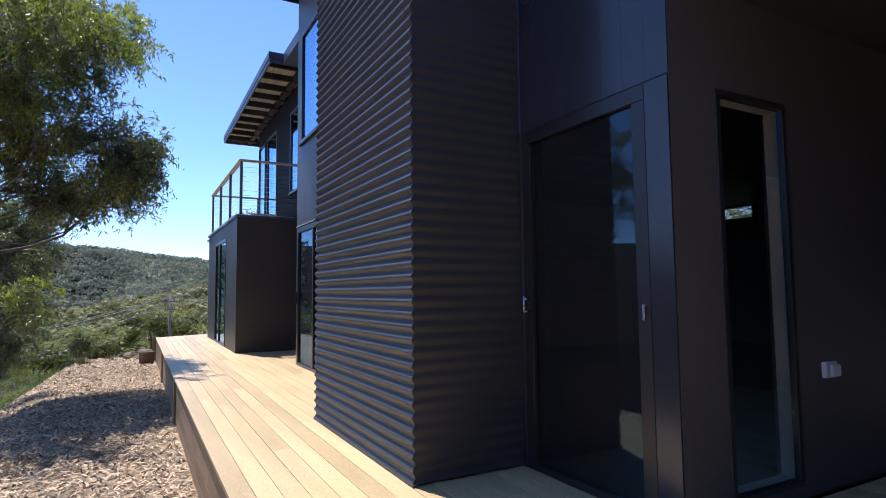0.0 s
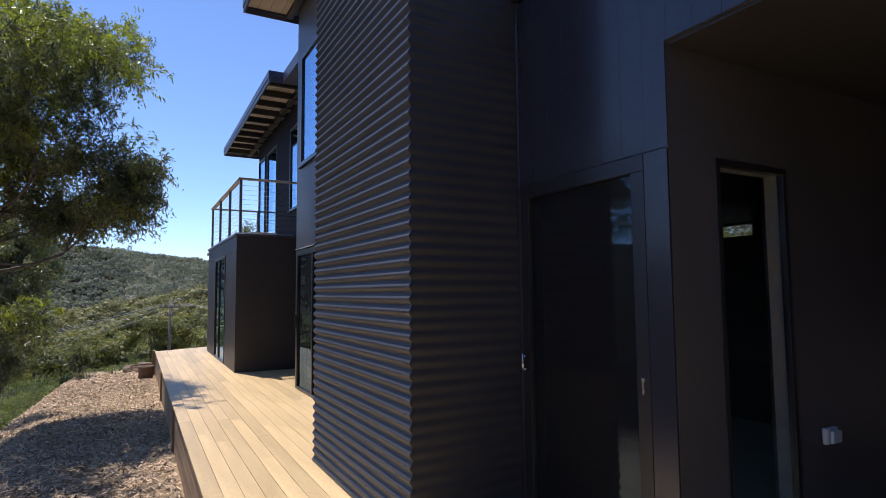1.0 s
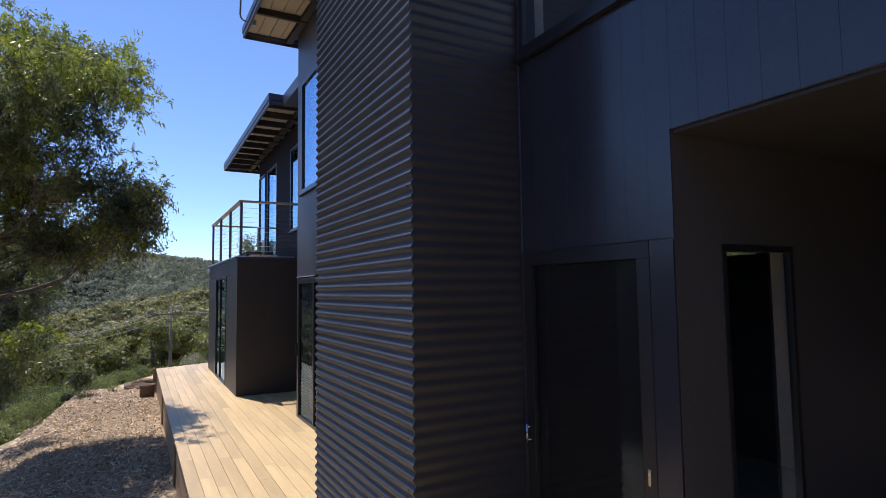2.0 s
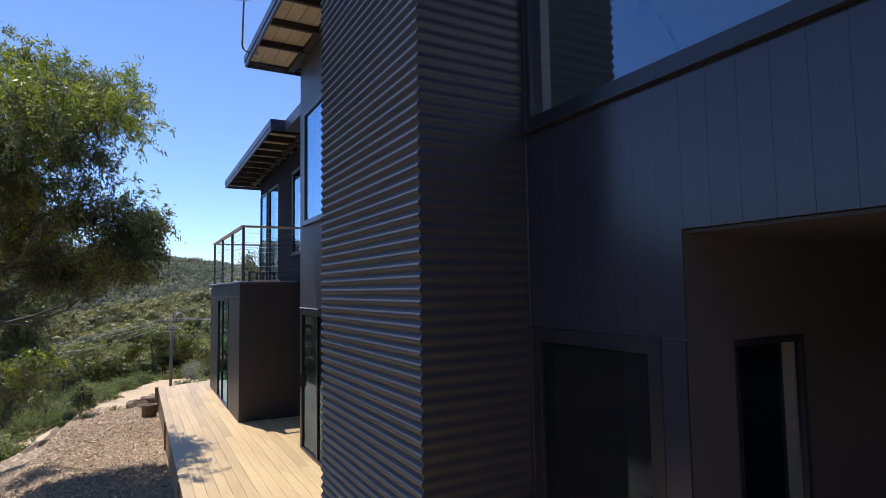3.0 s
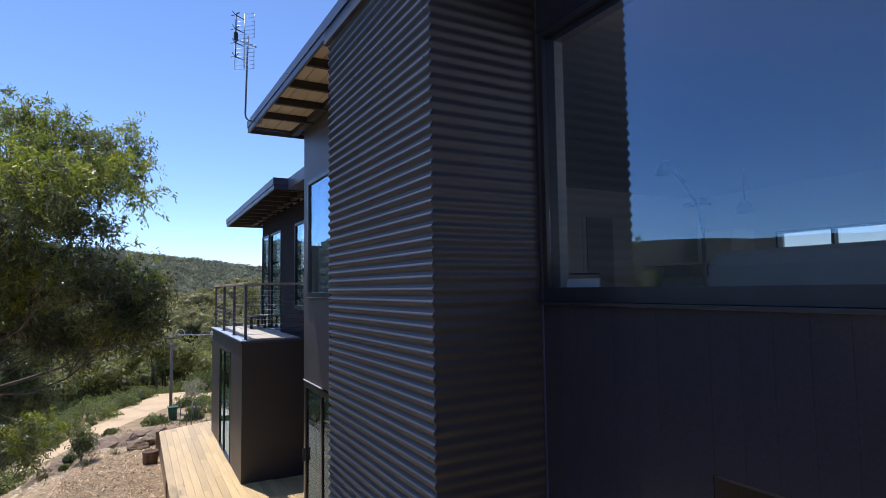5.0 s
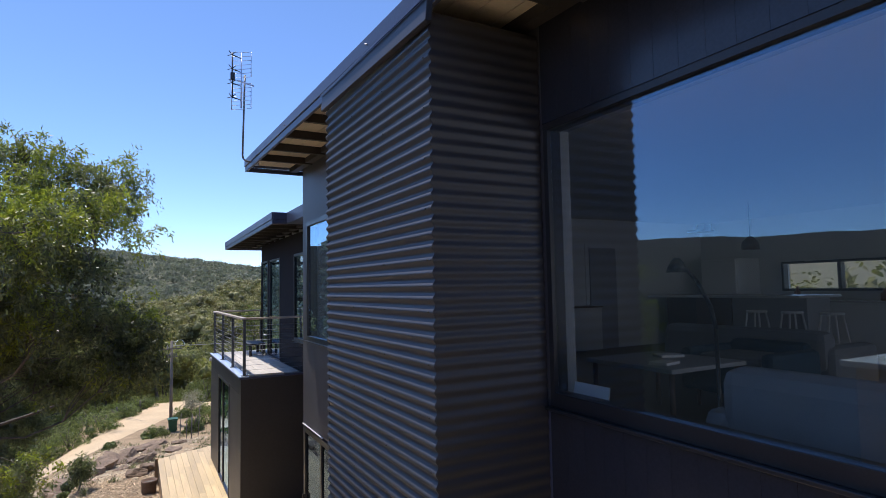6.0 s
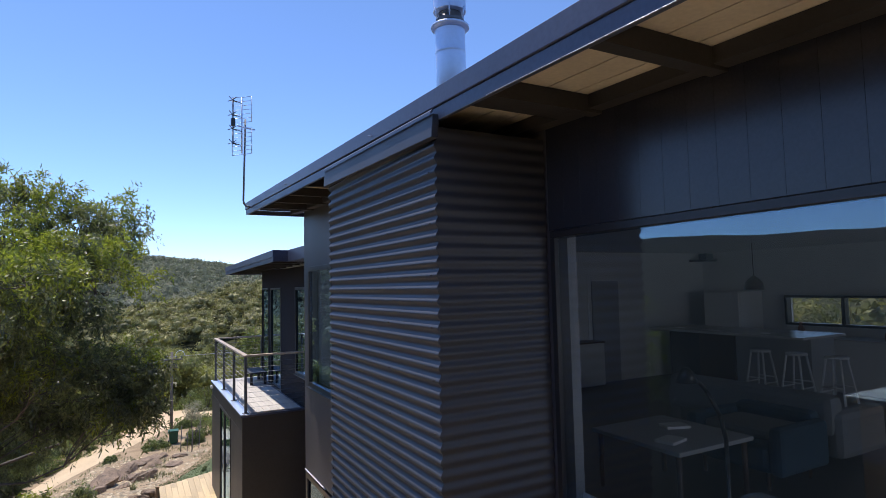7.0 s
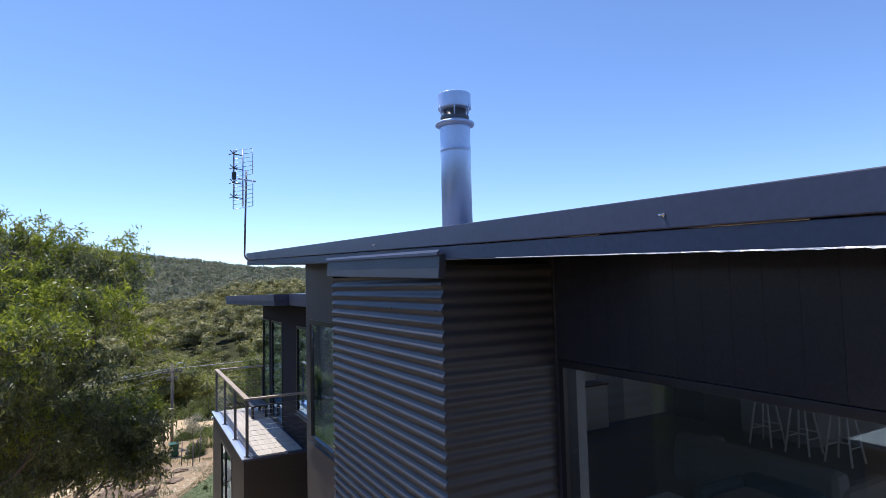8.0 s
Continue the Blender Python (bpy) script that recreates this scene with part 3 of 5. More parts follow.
# ---- roofs ----
def roof(name, x0, x1, y0, y1, z_low, z_mid, z_top, slope, rafters, wall_x, label):
    """A flat skillion roof: two-step fascia, sheet, dark rafters under cream eave lining."""
    t = thing(name, label, "roof", kind="structure")
    def add(nm, args, mat, bevel=0.0, lb=""):
        b = bmesh.new()
        block(b, *args, bevel)
        shear(b, slope)
        return part(nm, b, mat, t, lb)
    add("roof_sheet", (x0 + 0.02, x1, y0 + 0.02, y1 - 0.02, z_top - 0.05, z_top - 0.01), M_FASCIA)
    add("cap_flashing", (x0, x0 + 0.03, y0, y1, z_mid, z_top, ), M_FASCIA, 0.004)
    add("fascia", (x0 + 0.012, x0 + 0.045, y0 + 0.008, y1 - 0.008, z_low, z_mid - 0.004), M_FASCIA, 0.003)
    for ya, yb in ((y0, y0 + 0.03), (y1 - 0.03, y1)):
        add("cap_flashing", (x0 + 0.031, x1, ya, yb, z_mid, z_top), M_FASCIA, 0.004)
        add("fascia", (x0 + 0.046, x1, ya + 0.008, yb - 0.002 if yb == y1 else yb, z_low, z_mid - 0.004), M_FASCIA, 0.003)
    add("drip_edge", (x0 + 0.010, x0 + 0.016, y0 + 0.01, y1 - 0.01, z_low - 0.004, z_low - 0.001), M_POST)
    lin = z_top - 0.075
    # eave lining in sheets of grooved boards
    for i in range(4):
        xa = x0 + 0.05 + i * (wall_x - x0 - 0.05) / 4
        add("eave_lining", (xa, xa + (wall_x - x0 - 0.05) / 4 - 0.009, y0 + 0.04, y1 - 0.04, lin, lin + 0.02), M_LINING, 0.0)
    add("backing", (x0 + 0.05, wall_x, y0 + 0.04, y1 - 0.04, lin + 0.021, lin + 0.024), M_RAFTER, 0.0)
    add("wall_plate", (wall_x - 0.11, wall_x - 0.002, y0 + 0.05, y1 - 0.05, z_low + 0.03, lin - 0.002), M_RAFTER, 0.003)
    for y, w in rafters:
        add("rafter", (x0 + 0.046, wall_x + 0.1, y, y + w, z_low + 0.012, lin - 0.002), M_RAFTER, 0.003)
    return t


main_roof = roof("roof_main", 1.742, 12.0, -4.2, 9.44, 5.83, 5.908, 6.017, SLOPE,
     [(2.375 - 0.785 * k, 0.09) for k in range(9)] + [(5.10 + 0.82 * k, 0.06) for k in range(5)], WALL,
     "slate-flashed skillion roof with dark rafters and cream eave lining")
roof("roof_wing", 2.39, 8.9, 10.5, 16.75, 5.60, 5.68, 5.81, -0.0125, [(10.72 + 0.62 * k, 0.06) for k in range(10)], 3.15, "slate-edged flat roof over the balcony with dark rafters")
bm = bmesh.new()
block(bm, 2.66, 8.9, 8.98, 10.5, 5.47, 5.68, 0.004)
tagged(part("roof_link", bm, M_FASCIA), "slate-edged flat roof joining the two wings", "roof", kind="structure")
b = bmesh.new()
block(b, 1.80, 2.44, 2.38, 2.61, 5.85, 5.865, 0.002)
shear(b)
part("eave_panel", b, M_RAFTER, main_roof, "dark boxed eave panel beside the flue")
# a torn strip of bright protective foil left on the lower edge of the fascia
verts, faces = [], []
for i in range(221):
    y = 2.35 - 0.02 * i
    wear = 0.15 + 0.85 * min(1.0, i / 75)
    drop = wear * (0.003 + 0.004 * noise.noise((0, y * 7, 2)) + 0.004 * noise.noise((0, y * 43, 4)))
    z = 5.829 + SLOPE * y
    verts += [(1.7515, y, z + 0.002), (1.7490 - 0.003 * noise.noise((3, y * 24, 1)), y, z - max(0.001, drop))]
    if i:
        faces.append((2 * i - 2, 2 * i - 1, 2 * i + 1, 2 * i))
tagged(soup("foil_strip", verts, faces, M_FOIL, main_roof), "torn strip of bright foil")
# bolts left standing on the fascia
b = bmesh.new()
lathe(b, 0, 0, [(0.006, 0), (0.006, 0.008), (0.0035, 0.009), (0.0035, 0.026)], 10)
me = mesh_of(b, "bolt", M_CHROME)
for y, z in ((1.325, 6.00), (3.9, 6.085), (6.6, 6.18)):
    ob = piece("fascia_bolt", me, (1.742, y, z), None, turn=(0, -math.pi / 2, 0))
    tagged(ob, "small bright bolt standing out of the slate fascia", "bolt", "bolts along the fascia")


# ---- far block with balcony ----
BX, BY0, BY1 = 1.98, 11.235, 15.95
t = wall("wall_block_side", "y", BY0, BY0 + 0.12, [(BX + 0.0, 3.15, 0, 2.60)], M_BLOCK, "charcoal panelled side wall of the low block")
wall("wall_block_front", "x", BX, BX + 0.12, [(BY0 + 0.12, 12.70, 0, 2.31), (14.45, BY1, 0, 2.31), (BY0 + 0.12, BY1, 2.318, 2.60)], M_BLOCK, "charcoal panelled front wall of the low block")
wall("wall_block_end", "y", BY1 - 0.12, BY1, [(BX + 0.12, 8.8, 0, 2.60)], M_BLOCK, "charcoal far wall of the low block")
d4 = window("door_4", "x", BX, 12.702, 14.448, 0.005, 2.31, splits=(13.72,), w=0.06, label="black-framed sliding glass door, part open to the deck", door=True, sill=False)
bm = bmesh.new()
block(bm, BX - 0.035, BX - 0.012, 13.60, 13.63, 0.95, 1.15, 0.004)
part("door_handle", bm, M_CHROME, d4)
bm = bmesh.new()
block(bm, BX - 0.03, 3.15, BY0 - 0.03, BY1 + 0.03, 2.60, 2.635, 0.004)
cap = tagged(part("balcony_slab", bm, M_FASCIA), "slate flashed edge of the balcony floor", "balcony", kind="structure")
bm = bmesh.new()
block(bm, BX - 0.035, BX + 0.14, BY0 - 0.035, BY1 + 0.035, 2.636, 2.656, 0.003)
part("edge_flashing", bm, M_GALV, cap, "pale metal edge flashing")
bm = bmesh.new()
lathe(bm, BX - 0.03, 15.8, [(0.03, 2.47), (0.035, 2.49), (0.035, 2.54), (0.02, 2.56)], 12)
ob = part("wall_light", bm, M_PAPER)
tagged(ob, "small white outdoor wall light on the block", "wall light")


def balcony_deck():
    b = bmesh.new()
    block(b, 0, 0.132, 0, BY1 - BY0 - 0.12, 0, 0.022, 0.003)
    me = mesh_of(b, "balcony_board", M_GREYDECK)
    x = BX + 0.16
    while x < 3.02:
        piece("balcony_board", me, (x, BY0 + 0.06, 2.637), cap)
        x += 0.1345
    b = bmesh.new()
    block(b, BX + 0.25, 2.73, BY0 - 0.03, BY0 + 0.045, 2.657, 2.68, 0.004)
    part("end_board", b, M_GREYDECK, cap)


balcony_deck()


def balustrade():
    t = thing("balcony_railing", "steel post and wire balcony railing with timber handrail", "railing", at=(BX, BY0, 2.656))
    posts = [(0.07, 0.06), (0.07, 1.50), (0.07, 3.05), (0.07, 4.62), (1.22, 4.62), (2.6, 4.62)]
    for x, y in posts:
        b = bmesh.new()
        block(b, x - 0.025, x + 0.025, y - 0.025, y + 0.025, 0.0, 1.045, 0.003)
        post = part("post", b, M_POST, t)
        b = bmesh.new()
        block(b, x - 0.055, x + 0.055, y - 0.055, y + 0.055, 0.0, 0.01, 0.002)
        part("base_plate", b, M_POST, post)
    b = bmesh.new()
    block(b, 0.025, 0.115, 0.015, 4.665, 1.047, 1.085, 0.006)
    part("handrail", b, M_RAILWOOD, t)
    b = bmesh.new()
    block(b, 0.117, 1.165, 0.015, 0.105, 1.047, 1.085, 0.006)
    part("handrail", b, M_RAILWOOD, t)
    b = bmesh.new()
    block(b, 0.117, 4.2, 4.575, 4.665, 1.047, 1.085, 0.006)
    part("handrail", b, M_RAILWOOD, t)
    for i in range(10):
        z = 0.10 + i * 0.093
        for a, e in (((0.07, 0.06, z), (0.07, 4.62, z)), ((0.07, 0.06, z), (1.165, 0.06, z)), ((0.07, 4.62, z), (4.2, 4.62, z))):
            b = bmesh.new()
            tube(b, a, e, 0.0032, sides=6)
            part("wire", b, M_WIRE, t)


balustrade()


def bench():
    t = thing("balcony_bench", "low dark grey slatted bench on the balcony", "bench", at=(2.86, 14.9, 2.66))
    for i in range(3):
        b = bmesh.new()
        block(b, -0.2 + i * 0.135, -0.07 + i * 0.135, -0.5, 0.5, 0.27, 0.30, 0.005)
        part("slat", b, M_RAFTER, t)
    for x, y in ((-0.16, -0.42), (0.16, -0.42), (-0.16, 0.42), (0.16, 0.42)):
        b = bmesh.new()
        block(b, x - 0.03, x + 0.03, y - 0.03, y + 0.03, 0, 0.27, 0.004)
        part("leg", b, M_RAFTER, t)


bench()


# ---- deck ----
DX0 = 0.785
deck = thing("deck", "honey-coloured hardwood deck along the house", "deck", kind="structure")
bm = bmesh.new()
block(bm, DX0 + 0.05, 3.15, -2.9, 16.5, -0.16, -0.03)
part("joists", bm, M_RAFTER, deck)


def deck_side():
    for z0, z1 in ((-0.17, -0.03), (-0.315, -0.175), (-0.46, -0.32), (-0.62, -0.465)):
        y = -3.0
        while y < 16.55:
            l = random.uniform(2.4, 4.2)
            e = min(16.6, y + l)
            b = bmesh.new()
            block(b, DX0 + 0.018, DX0 + 0.042, y + 0.002, e - 0.002, z0, z1, 0.003)
            part("side_board", b, M_DECKSIDE, deck)
            y = e
    for y in (8.3, 12.4):
        b = bmesh.new()
        block(b, DX0 - 0.012, DX0 + 0.016, y - 0.05, y + 0.05, -0.62, -0.028, 0.004)
        part("side_post", b, M_DECKSIDE, deck)
    b = bmesh.new()
    block(b, DX0 - 0.07, DX0 + 0.016, 16.5, 16.59, -0.62, 0.02, 0.005)
    part("corner_post", b, M_DECKSIDE, deck)


deck_side()


# ---- power pole, cables, bin ----
def pole(x, y, z_top, arm_z, label):
    z = height(x, y) - 0.3
    t = thing("power_pole", label, "power pole", "power poles", at=(x, y, z))
    b = bmesh.new()
    tube(b, (0, 0, 0), (0, 0, z_top - z), 0.10, 0.075, 12)
    part("shaft", b, M_POLE, t)
    for dz, w in ((0, 0.62), (-0.5, 0.34)):
        b = bmesh.new()
        block(b, -w, w, -0.17, -0.08, arm_z - z + dz - 0.045, arm_z - z + dz + 0.045, 0.008)
        arm = part("crossarm", b, M_POLE, t)
        for dx in (-w + 0.08, -w * 0.4, w * 0.4, w - 0.08):
            b = bmesh.new()
            lathe(b, dx, -0.12, [(0.02, arm_z - z + dz + 0.06), (0.045, arm_z - z + dz + 0.09), (0.03, arm_z - z + dz + 0.13), (0.045, arm_z - z + dz + 0.17), (0.02, arm_z - z + dz + 0.2)], 8)
            part("insulator", b, M_POST, arm)
    b = bmesh.new()
    last = None
    for i in range(9):
        a = math.pi * i / 8
        p = Vector((0.2 + 0.45 * (1 - math.cos(a)) / 2 * 1.2, -0.1, z_top - z - 0.25 + 0.32 * math.sin(a)))
        if last is not None:
            tube(b, last, p, 0.014, sides=6)
        last = p
    part("lamp_arm", b, M_GALV, t)


pole(2.28, 40.6, 1.1, 0.62, "weathered timber power pole with two crossarms")
pole(-6.6, 55.0, -1.5, -1.9, "distant weathered timber power pole")


def cable(a, b, sag, n=24):
    cu = bpy.data.curves.new("power_cable", "CURVE")
    cu.dimensions, cu.bevel_depth, cu.bevel_resolution = "3D", 0.013, 1
    sp = cu.splines.new("POLY")
    sp.points.add(n)
    for i in range(n + 1):
        t = i / n
        p = Vector(a).lerp(Vector(b), t)
        sp.points[i].co = (p.x, p.y, p.z - sag * 4 * t * (1 - t), 1)
    cu.materials.append(M_CABLE)
    tagged(new("power_cable", cu), "pale overhead power cable strung between poles", "power cable", "power cables")


for dx, dz, s in ((-0.64, 0.82, 0.15), (-0.3, 0.82, 0.2), (0.3, 0.82, 0.3), (-0.42, 0.37, 0.5)):
    cable((2.28 + dx, 40.5, dz), (-6.6 + dx, 54.9, -2.5 + dz), s)
for dx in (-0.3, 0.3):
    cable((2.28 + dx, 40.5, 0.82), (24 + dx, 62, -0.7), 0.2)
cable((-6.6, 54.9, -3.0), (-16, 30, -2.6), 0.8)


def bin_():
    x, y = 2.25, 37.9
    t = thing("wheelie_bin", "dark green plastic wheelie bin at the roadside", "bin", at=(x, y, height(x, y) - 0.02))
    b = bmesh.new()
    vs = block(b, -0.25, 0.25, -0.27, 0.27, 0.05, 0.74)
    for v in vs:
        if v.co.z < 0.5:
            v.co.x *= 0.78
            v.co.y *= 0.78
    bmesh.ops.bevel(b, geom=b.edges[:], offset=0.03, segments=2, affect="EDGES")
    part("body", b, M_GREEN, t)
    b = bmesh.new()
    block(b, -0.28, 0.28, -0.30, 0.31, 0.74, 0.81, 0.025)
    part("lid", b, M_GREEN, t)
    for sx in (-0.24, 0.24):
        b = bmesh.new()
        tube(b, (sx - 0.03, 0.3, 0.1), (sx + 0.03, 0.3, 0.1), 0.1, sides=16)
        wheel = part("wheel", b, M_FRAME, t)
        b = bmesh.new()
        tube(b, (sx - 0.034, 0.3, 0.1), (sx + 0.034, 0.3, 0.1), 0.05, sides=12)
        part("rim", b, M_GALV, wheel)


bin_()


def shed():
    t = thing("shed", "brown timber shed with a pale flat roof", "shed", at=(-9.6, 3.9, -3.2))
    b = bmesh.new()
    block(b, -2.4, 2.55, -1.95, 1.95, 0, 5.82)
    part("wall", b, M_DECKSIDE, t)
    b = bmesh.new()
    block(b, -2.6, 2.85, -2.05, 2.07, 5.83, 5.94, 0.01)
    part("roof", b, M_LINING, t)


shed()


# ---- things on the roof and walls ----
def flue():
    t = thing("flue_pipe", "galvanised steel flue pipe with a drum cowl above the roof", "chimney", at=(2.465, 3.95, 6.05))
    b = bmesh.new()
    lathe(b, 0, 0, [(0.122, 0.0), (0.122, 0.79), (0.122, 0.80), (0.1245, 0.803), (0.1245, 0.817), (0.122, 0.82), (0.122, 0.83), (0.122, 0.99), (0.122, 1.0)])
    part("pipe", b, M_GALV, t)
    b = bmesh.new()
    lathe(b, 0, 0, [(0.123, 1.0), (0.150, 1.010), (0.158, 1.014), (0.158, 1.030), (0.150, 1.034), (0.12, 1.05)])
    part("flange", b, M_GALV, t)
    b = bmesh.new()
    lathe(b, 0, 0, [(0.116, 1.05), (0.116, 1.085), (0.092, 1.09), (0.092, 1.2)])
    part("neck", b, M_POST, t, "dark louvred neck")
    for i in range(6):
        a = i * math.pi / 3
        b = bmesh.new()
        tube(b, (0.115 * math.cos(a), 0.115 * math.sin(a), 1.08), (0.135 * math.cos(a), 0.135 * math.sin(a), 1.17), 0.006, sides=6)
        part("bracket", b, M_GALV, t)
    b = bmesh.new()
    lathe(b, 0, 0, [(0.09, 1.14), (0.128, 1.148), (0.134, 1.150), (0.134, 1.156), (0.134, 1.260), (0.134, 1.266), (0.130, 1.269), (0.02, 1.272)])
    part("cowl", b, M_GALV, t)
    b = bmesh.new()
    lathe(b, 0, 0, [(0.22, 0.02), (0.18, 0.07), (0.14, 0.12), (0.136, 0.12)])
    part("roof_collar", b, M_FASCIA, t)


flue()


def antenna():
    t = thing("tv_antenna", "grey grid television antenna on a bent mast at the roof edge", "antenna", at=(1.63, 8.9, 6.22))
    b = bmesh.new()
    pts = [(0.22, 0.0, -0.01), (0.10, 0, -0.005), (0.04, 0, 0.01), (0.01, 0, 0.04), (0, 0, 0.09), (0.03, 0, 1.34)]
    for a, c in zip(pts, pts[1:]):
        tube(b, a, c, 0.014, sides=8)
    part("mast", b, M_POST, t, "dark bent mast pipe")
    b = bmesh.new()
    block(b, 0.18, 0.24, -0.03, 0.03, -0.05, 0.03, 0.004)
    part("bracket", b, M_GALV, t)
    b = bmesh.new()
    tube(b, (-0.03, -0.05, 0.80), (-0.03, -0.05, 1.66), 0.011, sides=8)
    part("spine", b, M_GALV, t)
    b = bmesh.new()
    tube(b, (-0.1, -0.08, 1.21), (0.17, 0.06, 1.21), 0.014, sides=8)
    part("boom", b, M_GALV, t)
    # two swept-back screens of thin rods
    for s in (-1, 1):
        for lo, hi in ((0.78, 1.17), (1.27, 1.66)):
            b = bmesh.new()
            tube(b, (-0.03 + s * 0.14, -0.05 - 0.02, lo + s * 0.03), (-0.03 + s * 0.14, -0.07, hi + s * 0.03), 0.006, sides=6)
            for k in range(7):
                z = lo + (hi - lo) * k / 6
                tube(b, (-0.03, -0.05, z), (-0.03 + s * 0.14, -0.07, z + s * 0.03), 0.0045, sides=5)
            part("reflector_screen", b, M_GALV, t)
    for k in range(4):
        z = 0.92 + k * 0.215
        b = bmesh.new()
        for s in (-1, 1):
            tube(b, (-0.18, -0.16, z), (-0.18 + s * 0.05, -0.16 - 0.03, z + 0.04), 0.006, sides=5)
            tube(b, (-0.18, -0.16, z), (-0.18 + s * 0.06, -0.16 + 0.02, z - 0.02), 0.006, sides=5)
        tube(b, (-0.18, -0.16, z), (-0.03, -0.05, z), 0.007, sides=5)
        part("dipole", b, M_FRAME, t)
    b = bmesh.new()
    tube(b, (-0.17, -0.15, 0.9), (-0.17, -0.15, 1.6), 0.008, sides=6)
    block(b, -0.2, -0.14, -0.18, -0.12, 1.18, 1.29, 0.005)
    part("feeder", b, M_FRAME, t)


antenna()


def outlet():
    t = thing("outdoor_outlet", "pale grey weatherproof power outlet on the dark wall", "power outlet", at=(3.795, RECESS, 0.67))
    b = bmesh.new()
    block(b, -0.075, 0.045, -0.03, -0.001, -0.045, 0.045, 0.008)
    part("plate", b, M_OUTLET, t)
    b = bmesh.new()
    block(b, -0.05, 0.04, -0.052, -0.031, -0.038, 0.03, 0.008)
    part("cover", b, M_OUTLET, t)


outlet()


# ---- living room behind the large window ----
F = 2.965


def rounded(name, args, mat, parent, r=0.04):
    b = bmesh.new()
    block(b, *args, r)
    return part(name, b, mat, parent)


def living_room():
    t = thing("kitchen_island", "dark walnut kitchen island with a white stone top", "kitchen island", at=(10.0, 6.8, F))
    rounded("body", (0.0, 0.72, 0.0, 1.45, 0, 0.995), M_DARKWOOD, t, 0.006)
    rounded("end_panel", (-0.006, -0.001, 0.75, 1.44, 0.02, 0.99), M_EBONY, t, 0.001)
    rounded("panel", (0.03, 0.72, -1.35, -0.002, 0, 0.995), M_GREYWALL, t, 0.006)
    rounded("benchtop", (-0.45, 0.80, -1.5, 1.55, 0.997, 1.04), M_STONETOP, t, 0.006)
    t = thing("wall_oven", "black glass wall oven with a steel handle", "oven", at=(11.5, 8.06, F))
    rounded("body", (-0.25, 0.09, -0.22, 0.22, 0.95, 1.40), M_FRAME, t, 0.006)
    rounded("handle", (-0.29, -0.26, -0.18, 0.18, 1.31, 1.325), M_CHROME, t, 0.004)
    t = thing("range_hood", "slim dark range hood on the kitchen wall", "range hood", at=(11.5, 8.3, F))
    rounded("body", (-0.35, 0.09, -0.1, 0.3, 2.40, 2.45), M_FRAME, t, 0.006)
    rounded("flue", (-0.15, 0.09, 0.0, 0.2, 2.45, 2.58), M_FRAME, t, 0.006)
    first = thing("bar_stool", "white timber bar stool at the kitchen island", "stool", "stools at the island", at=(9.6, 6.05, F))
    b = bmesh.new()
    lathe(b, 0, 0, [(0.14, 0.75), (0.165, 0.76), (0.165, 0.78), (0.15, 0.79)], 20)
    part("seat", b, M_PAPER, first)
    for sx, sy in ((-1, -1), (1, -1), (-1, 1), (1, 1)):
        b = bmesh.new()
        tube(b, (sx * 0.19, sy * 0.19, 0), (sx * 0.10, sy * 0.10, 0.755), 0.017, 0.015, 8)
        part("leg", b, M_PAPER, first)
    for sy in (-1, 1):
        b = bmesh.new()
        tube(b, (-0.155, sy * 0.155, 0.25), (0.155, sy * 0.155, 0.25), 0.011, sides=8)
        tube(b, (sy * 0.155, -0.155, 0.33), (sy * 0.155, 0.155, 0.33), 0.011, sides=8)
        part("rung", b, M_PAPER, first)
    for y in (5.45, 4.85):
        copy_thing(first, pose(9.6, y, F))
    # benches and cabinets along the back wall
    t = thing("kitchen_bench", "white kitchen bench under the long window", "kitchen bench", at=(11.24, 4.0, F))
    rounded("body", (-0.28, 0.34, -3.0, 3.0, 0, 0.88), M_WHITE, t, 0.005)
    rounded("benchtop", (-0.31, 0.345, -3.02, 3.02, 0.882, 0.92), M_STONETOP, t, 0.005)
    t = thing("refrigerator", "white refrigerator beside the kitchen bench", "refrigerator", at=(11.18, 7.6, F))
    rounded("body", (-0.35, 0.38, -0.4, 0.4, 0, 1.75), M_WHITE, t, 0.02)
    rounded("door", (-0.40, -0.352, -0.39, 0.39, 0.62, 1.73), M_WHITE, t, 0.015)
    rounded("door", (-0.40, -0.352, -0.39, 0.39, 0.03, 0.605), M_WHITE, t, 0.015)
    for y, z in ((4.6, 0.25), (3.2, 0.2), (2.5, 0.3)):
        b = bmesh.new()
        lathe(b, 0, 0, [(0.05, 0), (0.06, 0.03), (0.055, z * 0.6), (0.025, z * 0.75), (0.022, z)], 14)
        ob = part("bottle", b, M_TERRA)
        ob.location = (11.1, y + 1.6, F + 0.925)
        tagged(ob, "terracotta-coloured bottle on the kitchen bench", "bottle", "bottles on the bench")
    # low table with papers
    t = thing("coffee_table", "dark low table with a glossy pale top", "table", at=(4.72, 3.86, F))
    rounded("tabletop", (-0.5, 0.5, -0.52, 0.52, 0.52, 0.56), M_GREYWALL, t, 0.008)
    for x, y in ((-0.44, -0.46), (0.44, -0.46), (-0.44, 0.46), (0.44, 0.46)):
        b = bmesh.new()
        tube(b, (x, y, 0), (x, y, 0.52), 0.025, sides=10)
        part("leg", b, M_DARKWOOD, t)
